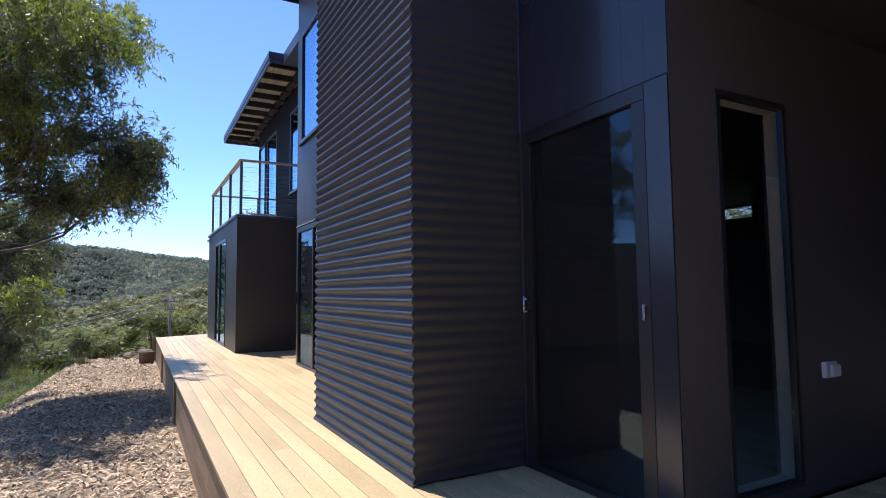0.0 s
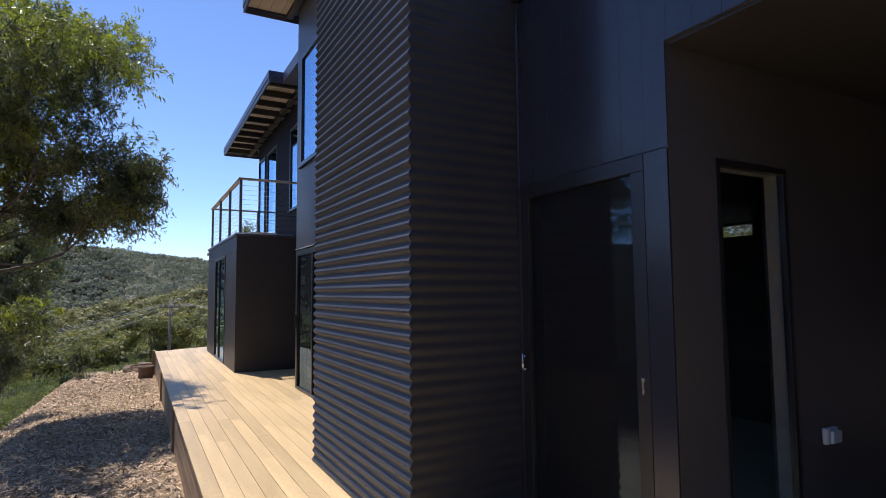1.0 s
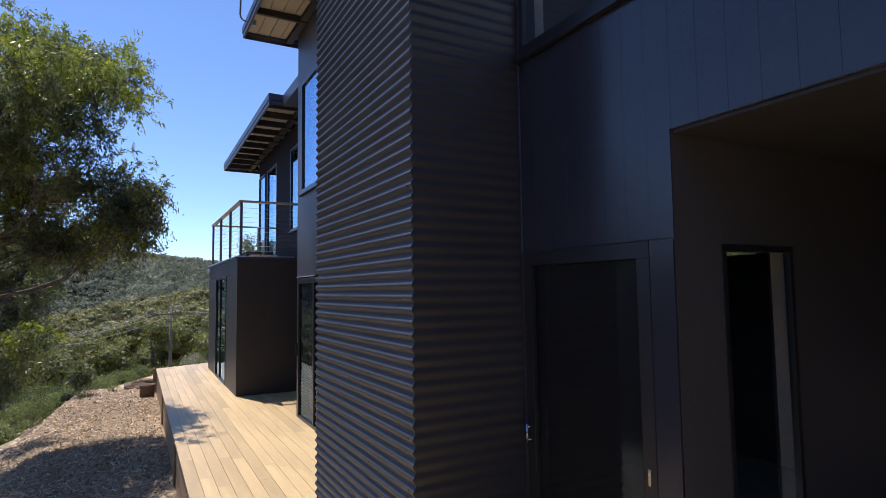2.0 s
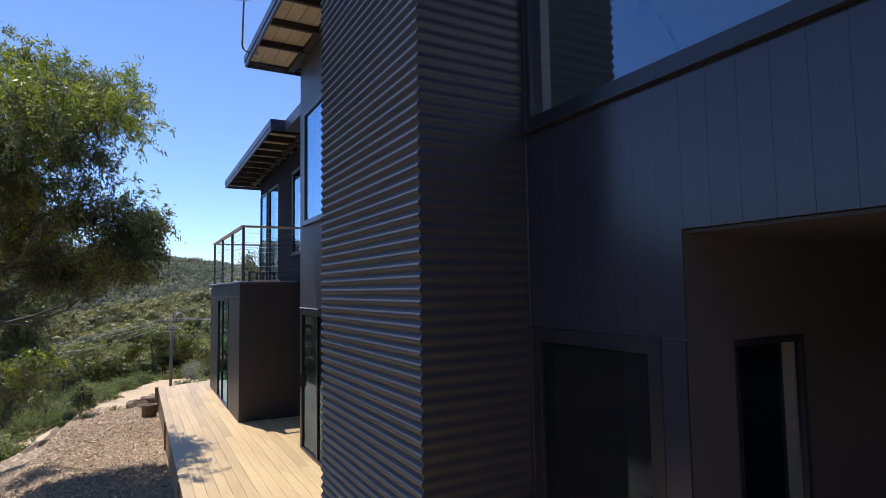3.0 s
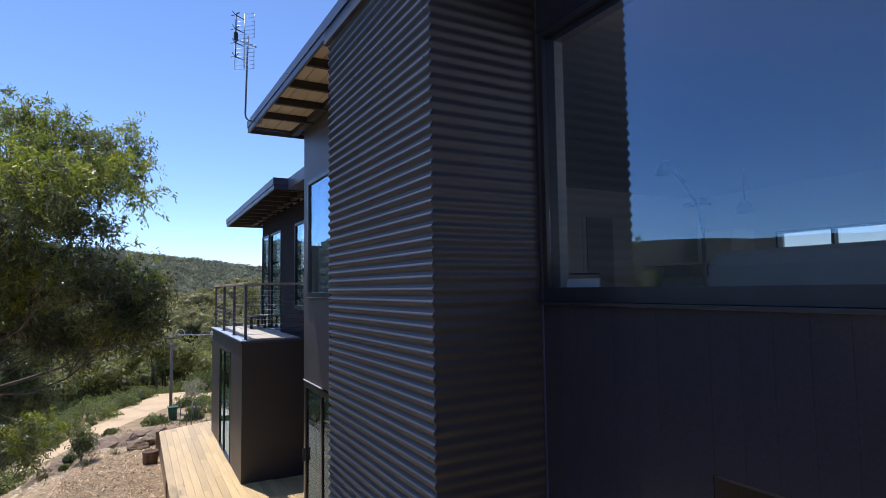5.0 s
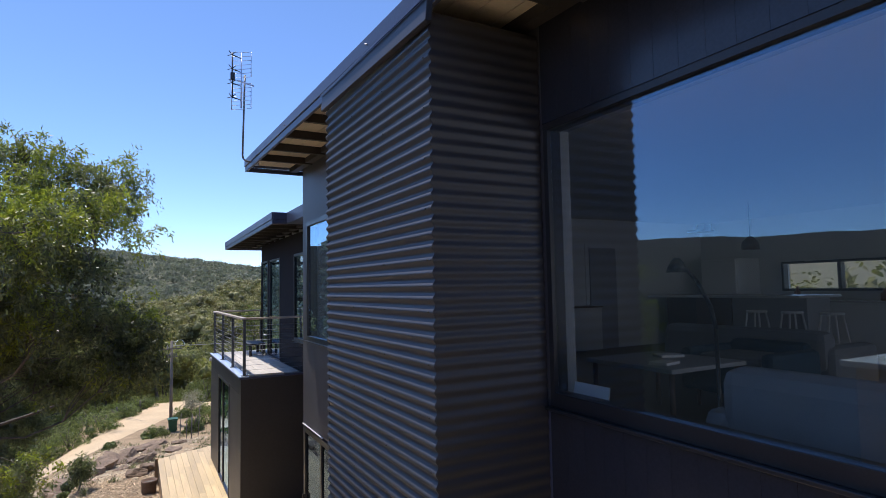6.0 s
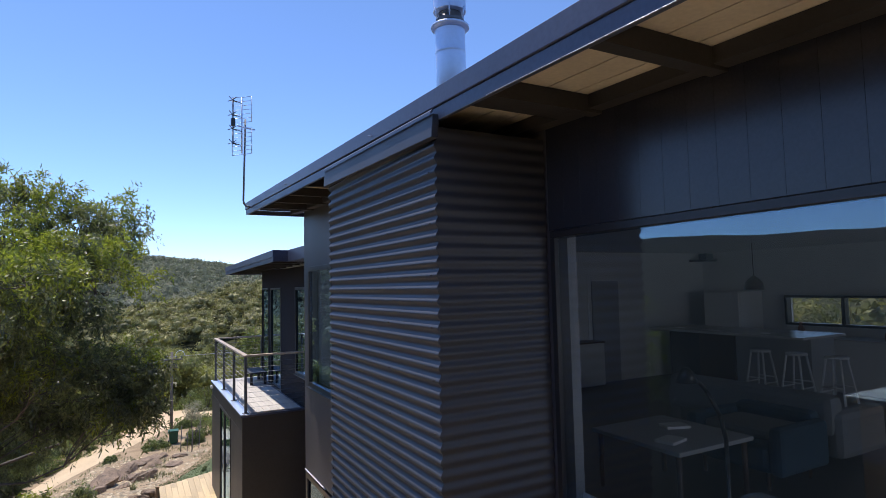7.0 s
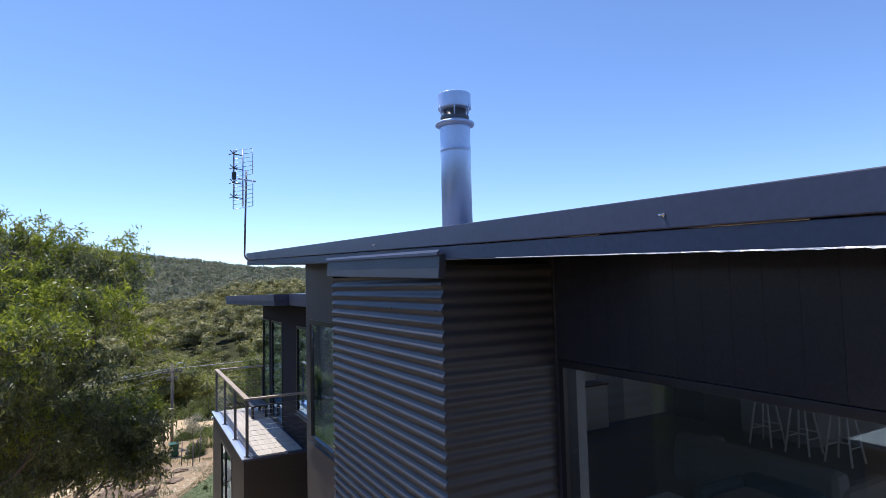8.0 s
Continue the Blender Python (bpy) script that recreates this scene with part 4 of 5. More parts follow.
    for i, (x, y, a) in enumerate(((4.05, 3.62, 12), (4.5, 3.95, -20))):
        b = bmesh.new()
        block(b, -0.12, 0.12, -0.09, 0.09, 0, 0.025, 0.003)
        ob = part("book", b, M_PAPER)
        ob.matrix_world = pose(x + 0.4, y, F + 0.561, 0, 0, a)
        tagged(ob, "white book lying on the low table", "book", "books on the table")
    # armchair and sofa
    t = thing("armchair", "deep blue upholstered armchair with a pale cushion", "armchair", at=(5.85, 3.75, F))
    rounded("seat", (-0.4, 0.4, -0.4, 0.4, 0.15, 0.45), M_BLUEFAB, t, 0.07)
    rounded("backrest", (0.28, 0.48, -0.42, 0.42, 0.3, 0.66), M_BLUEFAB, t, 0.07)
    rounded("arm", (-0.4, 0.4, 0.38, 0.52, 0.15, 0.6), M_BLUEFAB, t, 0.05)
    rounded("arm", (-0.4, 0.4, -0.52, -0.38, 0.15, 0.6), M_BLUEFAB, t, 0.05)
    rounded("cushion", (-0.34, 0.26, -0.34, 0.34, 0.452, 0.55), M_FABRIC, t, 0.045)
    for x in (-0.34, 0.34):
        for y in (-0.34, 0.34):
            b = bmesh.new()
            tube(b, (x, y, 0), (x, y, 0.16), 0.02, sides=8)
            part("leg", b, M_DARKWOOD, t)
    t = thing("sofa", "long pale grey upholstered sofa along the window", "sofa", at=(3.62, 1.12, F))
    rounded("base", (-0.42, 0.45, -1.3, 1.0, 0.08, 0.42), M_FABRIC, t, 0.06)
    rounded("backrest", (-0.5, -0.25, -1.3, 1.0, 0.3, 0.82), M_FABRIC, t, 0.09)
    rounded("arm", (-0.5, 0.45, 0.9, 1.12, 0.08, 0.58), M_FABRIC, t, 0.08)
    rounded("cushion", (-0.2, 0.42, -1.25, -0.16, 0.42, 0.56), M_FABRIC, t, 0.05)
    rounded("cushion", (-0.2, 0.42, -0.14, 0.88, 0.42, 0.56), M_FABRIC, t, 0.05)
    t = thing("sofa", "grey upholstered sofa in front of the kitchen island", "sofa", at=(7.15, 4.45, F))
    rounded("base", (-0.42, 0.45, -1.05, 1.05, 0.08, 0.42), M_FABRIC, t, 0.06)
    rounded("backrest", (-0.5, -0.25, -1.05, 1.05, 0.3, 0.74), M_FABRIC, t, 0.09)
    rounded("arm", (-0.45, 0.45, 0.9, 1.12, 0.08, 0.58), M_FABRIC, t, 0.08)
    rounded("arm", (-0.45, 0.45, -1.12, -0.9, 0.08, 0.58), M_FABRIC, t, 0.08)
    # floor lamp
    t = thing("floor_lamp", "slim black arched floor lamp", "floor lamp", at=(3.47, 2.36, F))
    b = bmesh.new()
    lathe(b, 0, 0, [(0.14, 0), (0.14, 0.02), (0.02, 0.03)], 20)
    part("base", b, M_FRAME, t)
    b = bmesh.new()
    pts = [(0, 0, 0.02), (0, 0, 1.0), (-0.02, 0.02, 1.15), (-0.08, 0.06, 1.30), (-0.18, 0.10, 1.42)]
    for a, c in zip(pts, pts[1:]):
        tube(b, a, c, 0.013, sides=8)
    part("stem", b, M_FRAME, t)
    b = bmesh.new()
    lathe(b, -0.2, 0.11, [(0.07, 1.36), (0.045, 1.42), (0.02, 1.45)], 18)
    part("shade", b, M_FRAME, t)
    # pendant over the island
    t = thing("pendant_lamp", "dark pendant lamp hanging over the kitchen island", "pendant lamp", at=(9.3, 5.9, 5.56))
    b = bmesh.new()
    tube(b, (0, 0, 0), (0, 0, -0.55), 0.006, sides=6)
    part("cord", b, M_FRAME, t)
    b = bmesh.new()
    lathe(b, 0, 0, [(0.15, -0.78), (0.13, -0.65), (0.04, -0.56), (0.02, -0.55)], 20)
    part("shade", b, M_DARKWOOD, t)
    # white card leaning in the corner of the window
    b = bmesh.new()
    block(b, 0, 0.012, -0.30, 0, 0, 0.11, 0.002)
    ob = part("white_card", b, M_PAPER)
    ob.matrix_world = pose(2.705, 2.845, 3.534, 0, 10, 0)
    tagged(ob, "white card leaning inside the window corner", "card")
    b = bmesh.new()
    block(b, 2.66, 2.76, -1.2, 2.86, 3.505, 3.533, 0.004)
    tagged(part("window_ledge", b, M_WHITE), "white painted ledge inside the large window", "ledge", kind="structure")
    t = thing("hall_cabinet", "low white cabinet against the hall wall", "cabinet", at=(7.6, 8.38, F))
    rounded("body", (-0.5, 0.5, -0.2, 0.2, 0.05, 0.84), M_WHITE, t, 0.006)
    rounded("top", (-0.52, 0.52, -0.22, 0.205, 0.842, 0.87), M_DARKWOOD, t, 0.006)
    # doorway in the hall behind
    b = bmesh.new()
    for a in ((8.1, 8.2, 8.585, 8.6, F, F + 2.1), (8.92, 9.02, 8.585, 8.6, F, F + 2.1), (8.2, 8.92, 8.585, 8.6, F + 2.02, F + 2.1)):
        block(b, *a, 0.003)
    tagged(part("door_trim", b, M_WHITE), "white timber door architrave in the hall", "trim", kind="structure")
    b = bmesh.new()
    block(b, 8.205, 8.915, 8.57, 8.599, F, F + 2.015, 0.003)
    tagged(part("door_5", b, M_GREYWALL), "pale grey flush hall door, closed", "door", kind="structure")


living_room()


# ---- plants and loose ground things ----
def rand_dirs(rng, n):
    v = rng.normal(size=(n, 3))
    return v / np.linalg.norm(v, axis=1, keepdims=True)


def leaf_quads(centres, along, side, length, width):
    """Pointed leaves: four corners each, from numpy arrays."""
    L, W = length[:, None], width[:, None]
    a = centres
    tip = centres + along * L
    mid = centres + along * L * 0.45
    v = np.stack([a, mid + side * W * 0.5, tip, mid - side * W * 0.5], 1).reshape(-1, 3)
    f = np.arange(len(v)).reshape(-1, 4)
    return v, f


def mesh_np(name, v, f, mat, parent=None):
    me = bpy.data.meshes.new(name)
    me.vertices.add(len(v))
    me.vertices.foreach_set("co", v.astype(np.float32).ravel())
    k = f.shape[1]
    me.loops.add(len(f) * k)
    me.loops.foreach_set("vertex_index", f.astype(np.int32).ravel())
    me.polygons.add(len(f))
    me.polygons.foreach_set("loop_start", np.arange(0, len(f) * k, k, dtype=np.int32))
    me.update(calc_edges=True)
    me.validate()
    me.materials.append(mat)
    ob = new(name, me)
    ob.parent = parent
    return ob


def limb(bm, pts, r0, r1, sides=9):
    n = len(pts) - 1
    for i in range(n):
        a, b = r0 + (r1 - r0) * i / n, r0 + (r1 - r0) * (i + 1) / n
        tube(bm, pts[i], pts[i + 1], a, b, sides, caps=i in (0, n - 1))


def curve_between(a, b, wob, rng, n=6):
    a, b = Vector(a), Vector(b)
    off = Vector(rng.normal(size=3)) * wob
    return [a.lerp(b, i / n) + off * math.sin(math.pi * i / n) for i in range(n + 1)]


def gum_tree(x, y, rise, masses, limbs, seed, label, flush=1.0):
    """A spreading gum: forked trunk, limbs to each mass of the crown, boughs of hanging sprays of narrow leaves."""
    rng = np.random.default_rng(seed)
    base = Vector((x, y, height(x, y) - 0.1))
    t = thing("gum_tree", label, "tree", at=base)
    bm, twigs = bmesh.new(), bmesh.new()
    fork = base + Vector((0.25, -0.1, rise))
    limb(bm, curve_between(base, fork, 0.08, rng), 0.19, 0.06, 12)
    P, D, young = [], [], []
    for way in limbs:
        # long bare lower limbs that show pale under the crown
        limb(bm, [base.lerp(fork, 0.3), *[Vector(p) for p in way]], 0.038, 0.012)
        for k in range(3):
            a = Vector(way[-1]).lerp(Vector(way[-2]), k * 0.45)
            limb(twigs, curve_between(a, a + Vector(rng.normal(size=3) * np.array((0.3, 0.3, 0.12))) + Vector((0, 0, 0.12)), 0.04, rng, 4), 0.010, 0.004, 5)
    for c, r, much in masses:
        c = Vector(c)
        start = base.lerp(fork, max(0.25, min(0.95, (c.z - 0.5 - base.z) / rise)))
        pts = curve_between(start, c, 0.34, rng)
        limb(bm, pts, 0.024, 0.008, 7)
        area = r[0] * r[1] + r[1] * r[2] + r[0] * r[2]
        for k in range(int((9 + 9.5 * area) * much)):
            d = rand_dirs(rng, 1)[0]
            q = c + Vector(d * np.array(r)) * float(rng.uniform(0.25, 1.0)) ** 0.5 * 0.88
            s = pts[int(rng.integers(3, len(pts)))]
            way = curve_between(s, q, 0.14, rng, 4)
            limb(twigs, way, 0.011, 0.004, 5)
            size = float(rng.uniform(0.20, 0.38))
            # Bright leaf favours high, upward-facing boughs, where sun would fall; flush scales it.
            sunlit = rng.uniform() < flush * ((0.65 if c.z > 4.4 else 0.35) if d[2] > 0.1 else 0.12)
            for j in range(int(rng.integers(9, 15))):
                # one spray: a thin arching twig that bends over and hangs
                o = np.array(q) + np.clip(rng.normal(size=3), -1.6, 1.6) * size * np.array((0.62, 0.62, 0.5))
                out = rng.normal(size=3) * 0.55 + d * 0.5
                n = int(rng.integers(22, 36))
                u = rng.uniform(0, 1, n)[:, None]
                reach = rng.uniform(0.12, 0.30)
                p = o + out * reach * u + np.array((0, 0, -1.0)) * reach * 0.75 * u * u + rng.normal(size=(n, 3)) * 0.035
                g = out * 0.35 + rng.normal(size=(n, 3)) * 0.55 + np.array((0, 0, -0.2)) - np.array((0, 0, 0.45)) * u
                P.append(p), D.append(g), young.append(np.full(n, sunlit))
    part("trunk", bm, M_BARK, t, "grey-brown peeling trunk and limbs")
    tagged(part("branchwork", twigs, M_BARK, t), kind="stuff")
    P, D, young = np.concatenate(P), np.concatenate(D), np.concatenate(young)
    D /= np.linalg.norm(D, axis=1, keepdims=True)
    for name, pick, mat in (("crown", ~young, M_LEAF), ("young_growth", young, M_SUNSHOOT)):
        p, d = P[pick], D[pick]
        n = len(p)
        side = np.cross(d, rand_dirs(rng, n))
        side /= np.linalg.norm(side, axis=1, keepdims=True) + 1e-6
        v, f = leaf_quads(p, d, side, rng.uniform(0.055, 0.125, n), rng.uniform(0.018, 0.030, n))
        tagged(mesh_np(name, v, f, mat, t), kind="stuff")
    for o in t.children:
        o.matrix_parent_inverse = Matrix.Translation(-base)


MASSES = [((-1.7, 10.9, 4.75), (1.5, 1.7, 1.1), 0.55), ((-0.18, 10.75, 3.75), (0.84, 0.55, 0.65), 0.8), ((-0.34, 10.5, 5.0), (0.82, 0.6, 0.85), 0.7),
          ((-0.2, 12.3, 6.3), (0.60, 0.6, 0.55), 1.15), ((-1.75, 12.4, 6.45), (1.1, 0.9, 0.65), 1.0), ((-1.3, 11.6, 5.65), (1.1, 0.8, 0.6), 0.75), ((-0.85, 10.5, 3.9), (0.7, 0.7, 0.45), 0.6),
          ((-3.7, 11.2, 4.6), (1.4, 1.6, 1.5), 0.6), ((-1.0, 9.2, 5.1), (0.72, 0.55, 0.5), 0.7), ((-1.5, 9.9, 4.6), (0.8, 0.5, 0.6), 0.7),
          ((0.15, 10.75, 3.2), (0.4, 0.45, 0.42), 0.9), ((-1.9, 10.8, 4.0), (1.1, 1.1, 0.5), 0.7), ((-1.3, 11.7, 3.6), (0.75, 0.8, 0.5), 0.8),
          ((0.1, 12.0, 3.1), (0.45, 0.5, 0.5), 0.6), ((-0.5, 12.0, 3.1), (0.5, 0.6, 0.45), 0.6), ((-4.0, 9.2, 3.5), (1.2, 1.1, 1.4), 0.6),
          ((-1.5, 12.6, 0.95), (0.45, 0.45, 0.35), 0.7), ((-2.0, 12.0, 3.0), (0.85, 0.7, 0.45), 0.6), ((-0.9, 11.9, 2.85), (0.6, 0.55, 0.3), 0.8),
          ((0.32, 11.2, 3.65), (0.27, 0.35, 0.28), 0.8)]
BOUGHS = [((-2.6, 12.8, 1.75), (-1.44, 12.93, 2.06), (-0.95, 12.64, 2.25), (-0.68, 12.48, 2.50), (-0.37, 12.29, 2.85)),
          ((-2.6, 12.0, 2.5), (-1.8, 12.27, 2.80), (-1.46, 12.07, 2.98), (-1.09, 11.85, 3.21))]
gum_tree(-3.3, 11.4, 5.6, MASSES, BOUGHS, 4, "leafy olive-green gum tree with drooping narrow leaves")
REAR = [((-2.5, 19.6, 2.2), (0.95, 0.8, 0.9), 1.6), ((-2.75, 19.6, 0.9), (0.8, 0.7, 0.8), 1.7), ((-2.95, 19.5, -0.25), (0.65, 0.6, 0.6), 1.5),
        # First mass here hides behind the main crown, added to shade those below.
        ((-2.5, 20.3, 3.5), (1.0, 0.9, 0.7), 1.5), ((-3.7, 19.9, 3.1), (1.3, 1.1, 1.0), 0.8), ((-4.1, 19.6, 1.0), (1.0, 0.9, 1.1), 0.5)]
gum_tree(-3.5, 19.9, 4.2, REAR, [], 8, "dense dark green gum tree branching low on the bank", 0.15)


def crowns(spots, rng, per, leaf, wide=1.0, lump=None):
    """Many bushy crowns, spots are (x, y, z, radius, height): loose leaf clumps, and uneven solid lumps under them where a template is given."""
    A, V, S, L, W, M = [], [], [], [], [], []
    for (x, y, z, r, h) in spots:
        m = max(4, int(rng.integers(5, 9)))
        blobs = np.clip(rng.normal(size=(m, 3)), -1.5, 1.5) * np.array((r * 0.44, r * 0.44, h * 0.16)) + np.array((x, y, z + h * 0.60))
        br = rng.uniform(0.32, 0.55, m) * r
        if lump is not None:
            uneven = 1 + rng.normal(size=(m, len(lump), 1)) * 0.13
            M.append(blobs[:, None] + lump[None] * uneven * (br * 0.58)[:, None, None] * np.array((1, 1, 0.85)))
        n = per
        pick = rng.integers(0, m, n)
        d = rand_dirs(rng, n)
        d[:, 2] = np.abs(d[:, 2]) * 1.1 - 0.35
        d /= np.linalg.norm(d, axis=1, keepdims=True)
        p = blobs[pick] + d * (br[pick] * rng.uniform(0.68, 1.14, n))[:, None]
        along = np.cross(d, rand_dirs(rng, n))
        along /= np.linalg.norm(along, axis=1, keepdims=True) + 1e-6
        nrm = d + rng.normal(size=(n, 3)) * 0.45
        side = np.cross(nrm, along)
        side /= np.linalg.norm(side, axis=1, keepdims=True) + 1e-6
        A.append(p - along * leaf * 0.5), V.append(along), S.append(side)
        L.append(rng.uniform(0.7, 1.3, n) * leaf), W.append(rng.uniform(0.6, 1.1, n) * leaf * wide)
    v, f = leaf_quads(np.concatenate(A), np.concatenate(V), np.concatenate(S), np.concatenate(L), np.concatenate(W))
    return (v, f) if lump is None else (v, f, np.concatenate(M))


def lump_template(detail):
    """Corners and faces of a faceted ball, to be made uneven."""
    b = bmesh.new()
    bmesh.ops.create_icosphere(b, subdivisions=detail, radius=1.0)
    b.verts.index_update()
    v, f = np.array([tuple(q.co) for q in b.verts]), np.array([[q.index for q in face.verts] for face in b.faces])
    b.free()
    return v, f


def scatter(rng, az0, az1, r0, r1, count):
    """Spots spread evenly over a ring sector of the land."""
    out = []
    while len(out) < count:
        az, r = math.radians(rng.uniform(az0, az1)), math.sqrt(rng.uniform(r0 * r0, r1 * r1))
        x, y = r * math.sin(az), r * math.cos(az)
        if abs(y - (41.2 + 1.5 * x)) < 4.6 and -9 < x < 4 or y < 37 + 0.3 * x and abs(y - 34 - 0.5 * x) < 4 and x < -5:
            continue
        out.append((x, y))
    return out


def forest():
    rng = np.random.default_rng(9)
    t = thing("bushland", "olive-green eucalypt bushland covering valley and hills", "bush", kind="stuff")
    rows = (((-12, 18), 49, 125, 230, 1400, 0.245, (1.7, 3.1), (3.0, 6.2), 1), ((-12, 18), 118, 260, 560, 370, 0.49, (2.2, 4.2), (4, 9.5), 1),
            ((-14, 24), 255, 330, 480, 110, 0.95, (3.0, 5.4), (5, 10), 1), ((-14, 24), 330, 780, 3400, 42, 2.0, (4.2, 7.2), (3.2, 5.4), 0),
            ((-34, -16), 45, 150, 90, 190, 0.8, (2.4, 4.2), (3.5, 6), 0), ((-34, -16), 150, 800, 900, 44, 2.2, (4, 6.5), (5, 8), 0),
            # The (125, 255) row is unseen: tall trees added to block southern sky light.
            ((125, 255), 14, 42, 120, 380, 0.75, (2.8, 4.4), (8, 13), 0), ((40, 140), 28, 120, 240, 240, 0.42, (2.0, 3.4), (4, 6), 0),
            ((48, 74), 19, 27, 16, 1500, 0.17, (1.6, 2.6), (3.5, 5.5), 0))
    for (az, r0, r1, count, per, leaf, rr, hh, detail) in rows:
        spots = []
        for x, y in scatter(rng, *az, r0, r1, count):
            spots.append((x, y, height(x, y) - 0.2, rng.uniform(*rr), rng.uniform(*hh)))
        lump, faces = lump_template(detail) if detail else (None, None)
        v, f, *masses = crowns(spots, rng, per, leaf, 0.8, lump)
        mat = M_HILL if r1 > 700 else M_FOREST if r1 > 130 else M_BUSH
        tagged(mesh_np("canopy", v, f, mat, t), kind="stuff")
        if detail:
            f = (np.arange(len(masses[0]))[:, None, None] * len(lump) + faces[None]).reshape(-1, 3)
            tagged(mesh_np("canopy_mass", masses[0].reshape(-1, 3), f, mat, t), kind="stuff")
        if r1 <= 130 and r0 > 20:
            b = bmesh.new()
            for (x, y, z, r, h) in spots:
                tube(b, (x, y, z), (x + rng.normal() * 0.3, y, z + h * 0.7), 0.12, 0.05, 6, caps=False)
            tagged(part("stems", b, M_BARK, t), kind="stuff")


forest()


def undergrowth():
    rng = np.random.default_rng(33)
    spots = []
    while len(spots) < 360:
        x, y = rng.uniform(-14, 16), rng.uniform(36.5, 56)
        if abs(y - (41.2 + 1.5 * x)) < 4.3 and -9 < x < 4.5 or abs(y - 45.8 - 0.15 * (x - 3)) < 1.5 and x > 1 or (1.2 < x < 3.4 and y < 41) or y < 34 + 0.5 * (x + 12):
            continue
        r = rng.uniform(0.25, 0.8)
        spots.append((x, y, height(x, y) - r * 0.5, r, r * rng.uniform(1.0, 1.7)))
    v, f = crowns(spots, rng, 150, 0.12, 0.4)
    tagged(mesh_np("undergrowth", v, f, M_SHRUB), "low dry grass and scrub beside the road", "undergrowth", kind="stuff")


undergrowth()


def shrubs():
    rng = np.random.default_rng(21)
    for (x, y, r, h) in ((-1.5, 40.6, 1.0, 1.8), (-3.0, 39.4, 1.2, 1.9), (-4.4, 41.2, 1.5, 2.4), (-0.3, 44.2, 1.0, 1.2), (-2.2, 42.8, 1.4, 1.9), (0.5, 47.2, 1.2, 1.4), (1.25, 37.0, 0.65, 0.8), (3.3, 37.2, 0.6, 1.7),
                         (4.2, 38.8, 1.0, 1.2), (3.2, 41.8, 0.7, 0.8), (4.2, 42.2, 0.9, 1.0), (5.6, 41.0, 1.0, 1.2), (5.2, 48.6, 1.6, 2.6), (4.0, 49.6, 1.2, 2.2), (-0.9, 35.0, 0.3, 0.4), (-4.8, 26.0, 1.1, 1.7), (-6.9, 23.0, 1.5, 2.4), (-3.9, 24.0, 0.8, 1.2), (-8.0, 26.0, 1.5, 2.4), (-4.4, 30.2, 1.0, 1.5), (-5.7, 30.4, 1.3, 2.0), (-5.6, 42.0, 1.4, 2.2), (-4.6, 38.6, 1.1, 1.7), (-6.4, 39.6, 1.4, 2.3), (-1.2, 18.2, 0.25, 0.35)):
        z = height(x, y)
        t = thing("shrub", "bushy grey-green native shrub on the bank", "shrub", "shrubs on the bank", at=(x, y, z))
        v, f = crowns([(0, 0, -h * 0.3, r, h), (r * 0.5, 0.2, -h * 0.35, r * 0.7, h * 0.8), (-r * 0.5, -0.2, -h * 0.4, r * 0.6, h * 0.75)], rng, 800, 0.13, 0.4)
        tagged(mesh_np("foliage", v, f, M_SHRUB, t), kind="stuff")
        b = bmesh.new()
        for k in range(4):
            a = rng.uniform(0, 6.28)
            tube(b, (0, 0, -0.05), (math.cos(a) * r * 0.5, math.sin(a) * r * 0.5, h * 0.6), 0.03, 0.01, 6)
        part("stems", b, M_BARK, t)


shrubs()


def boulder(x, y, r, squash, seed, label, group="", turn=None):
    rng = np.random.default_rng(int(seed * 10))
    bm = bmesh.new()
    for k in range(18):
        p = rng.uniform(-1, 1, 3)
        p = p / max(abs(p)) * np.array((1.35, 0.9, squash)) * r * rng.uniform(0.75, 1.0)
        bm.verts.new(p)
    bmesh.ops.convex_hull(bm, input=bm.verts[:])
    bmesh.ops.delete(bm, geom=[v for v in bm.verts if not v.link_faces], context="VERTS")
    bmesh.ops.triangulate(bm, faces=bm.faces[:])
    bmesh.ops.subdivide_edges(bm, edges=bm.edges[:], cuts=4, use_grid_fill=True)
    for v in bm.verts:
        q = v.co / r
        v.co += v.co.normalized() * r * (0.13 * noise.noise(q * 2.2 + Vector((seed, 0, 0))) + 0.07 * noise.noise(q * 6 + Vector((0, seed, 0))))
        v.co.x += r * 0.10 * noise.noise(Vector((seed, 0, q.z * 7)))
        v.co.y += r * 0.10 * noise.noise(Vector((0, seed, q.z * 7)))
    ob = part("boulder", bm, M_ROCK)
    ob.matrix_world = pose(x, y, height(x, y) + r * squash * 0.15, rng.uniform(-8, 8), rng.uniform(-8, 8), seed * 53 if turn is None else turn)
    tagged(ob, label, "boulder", group)


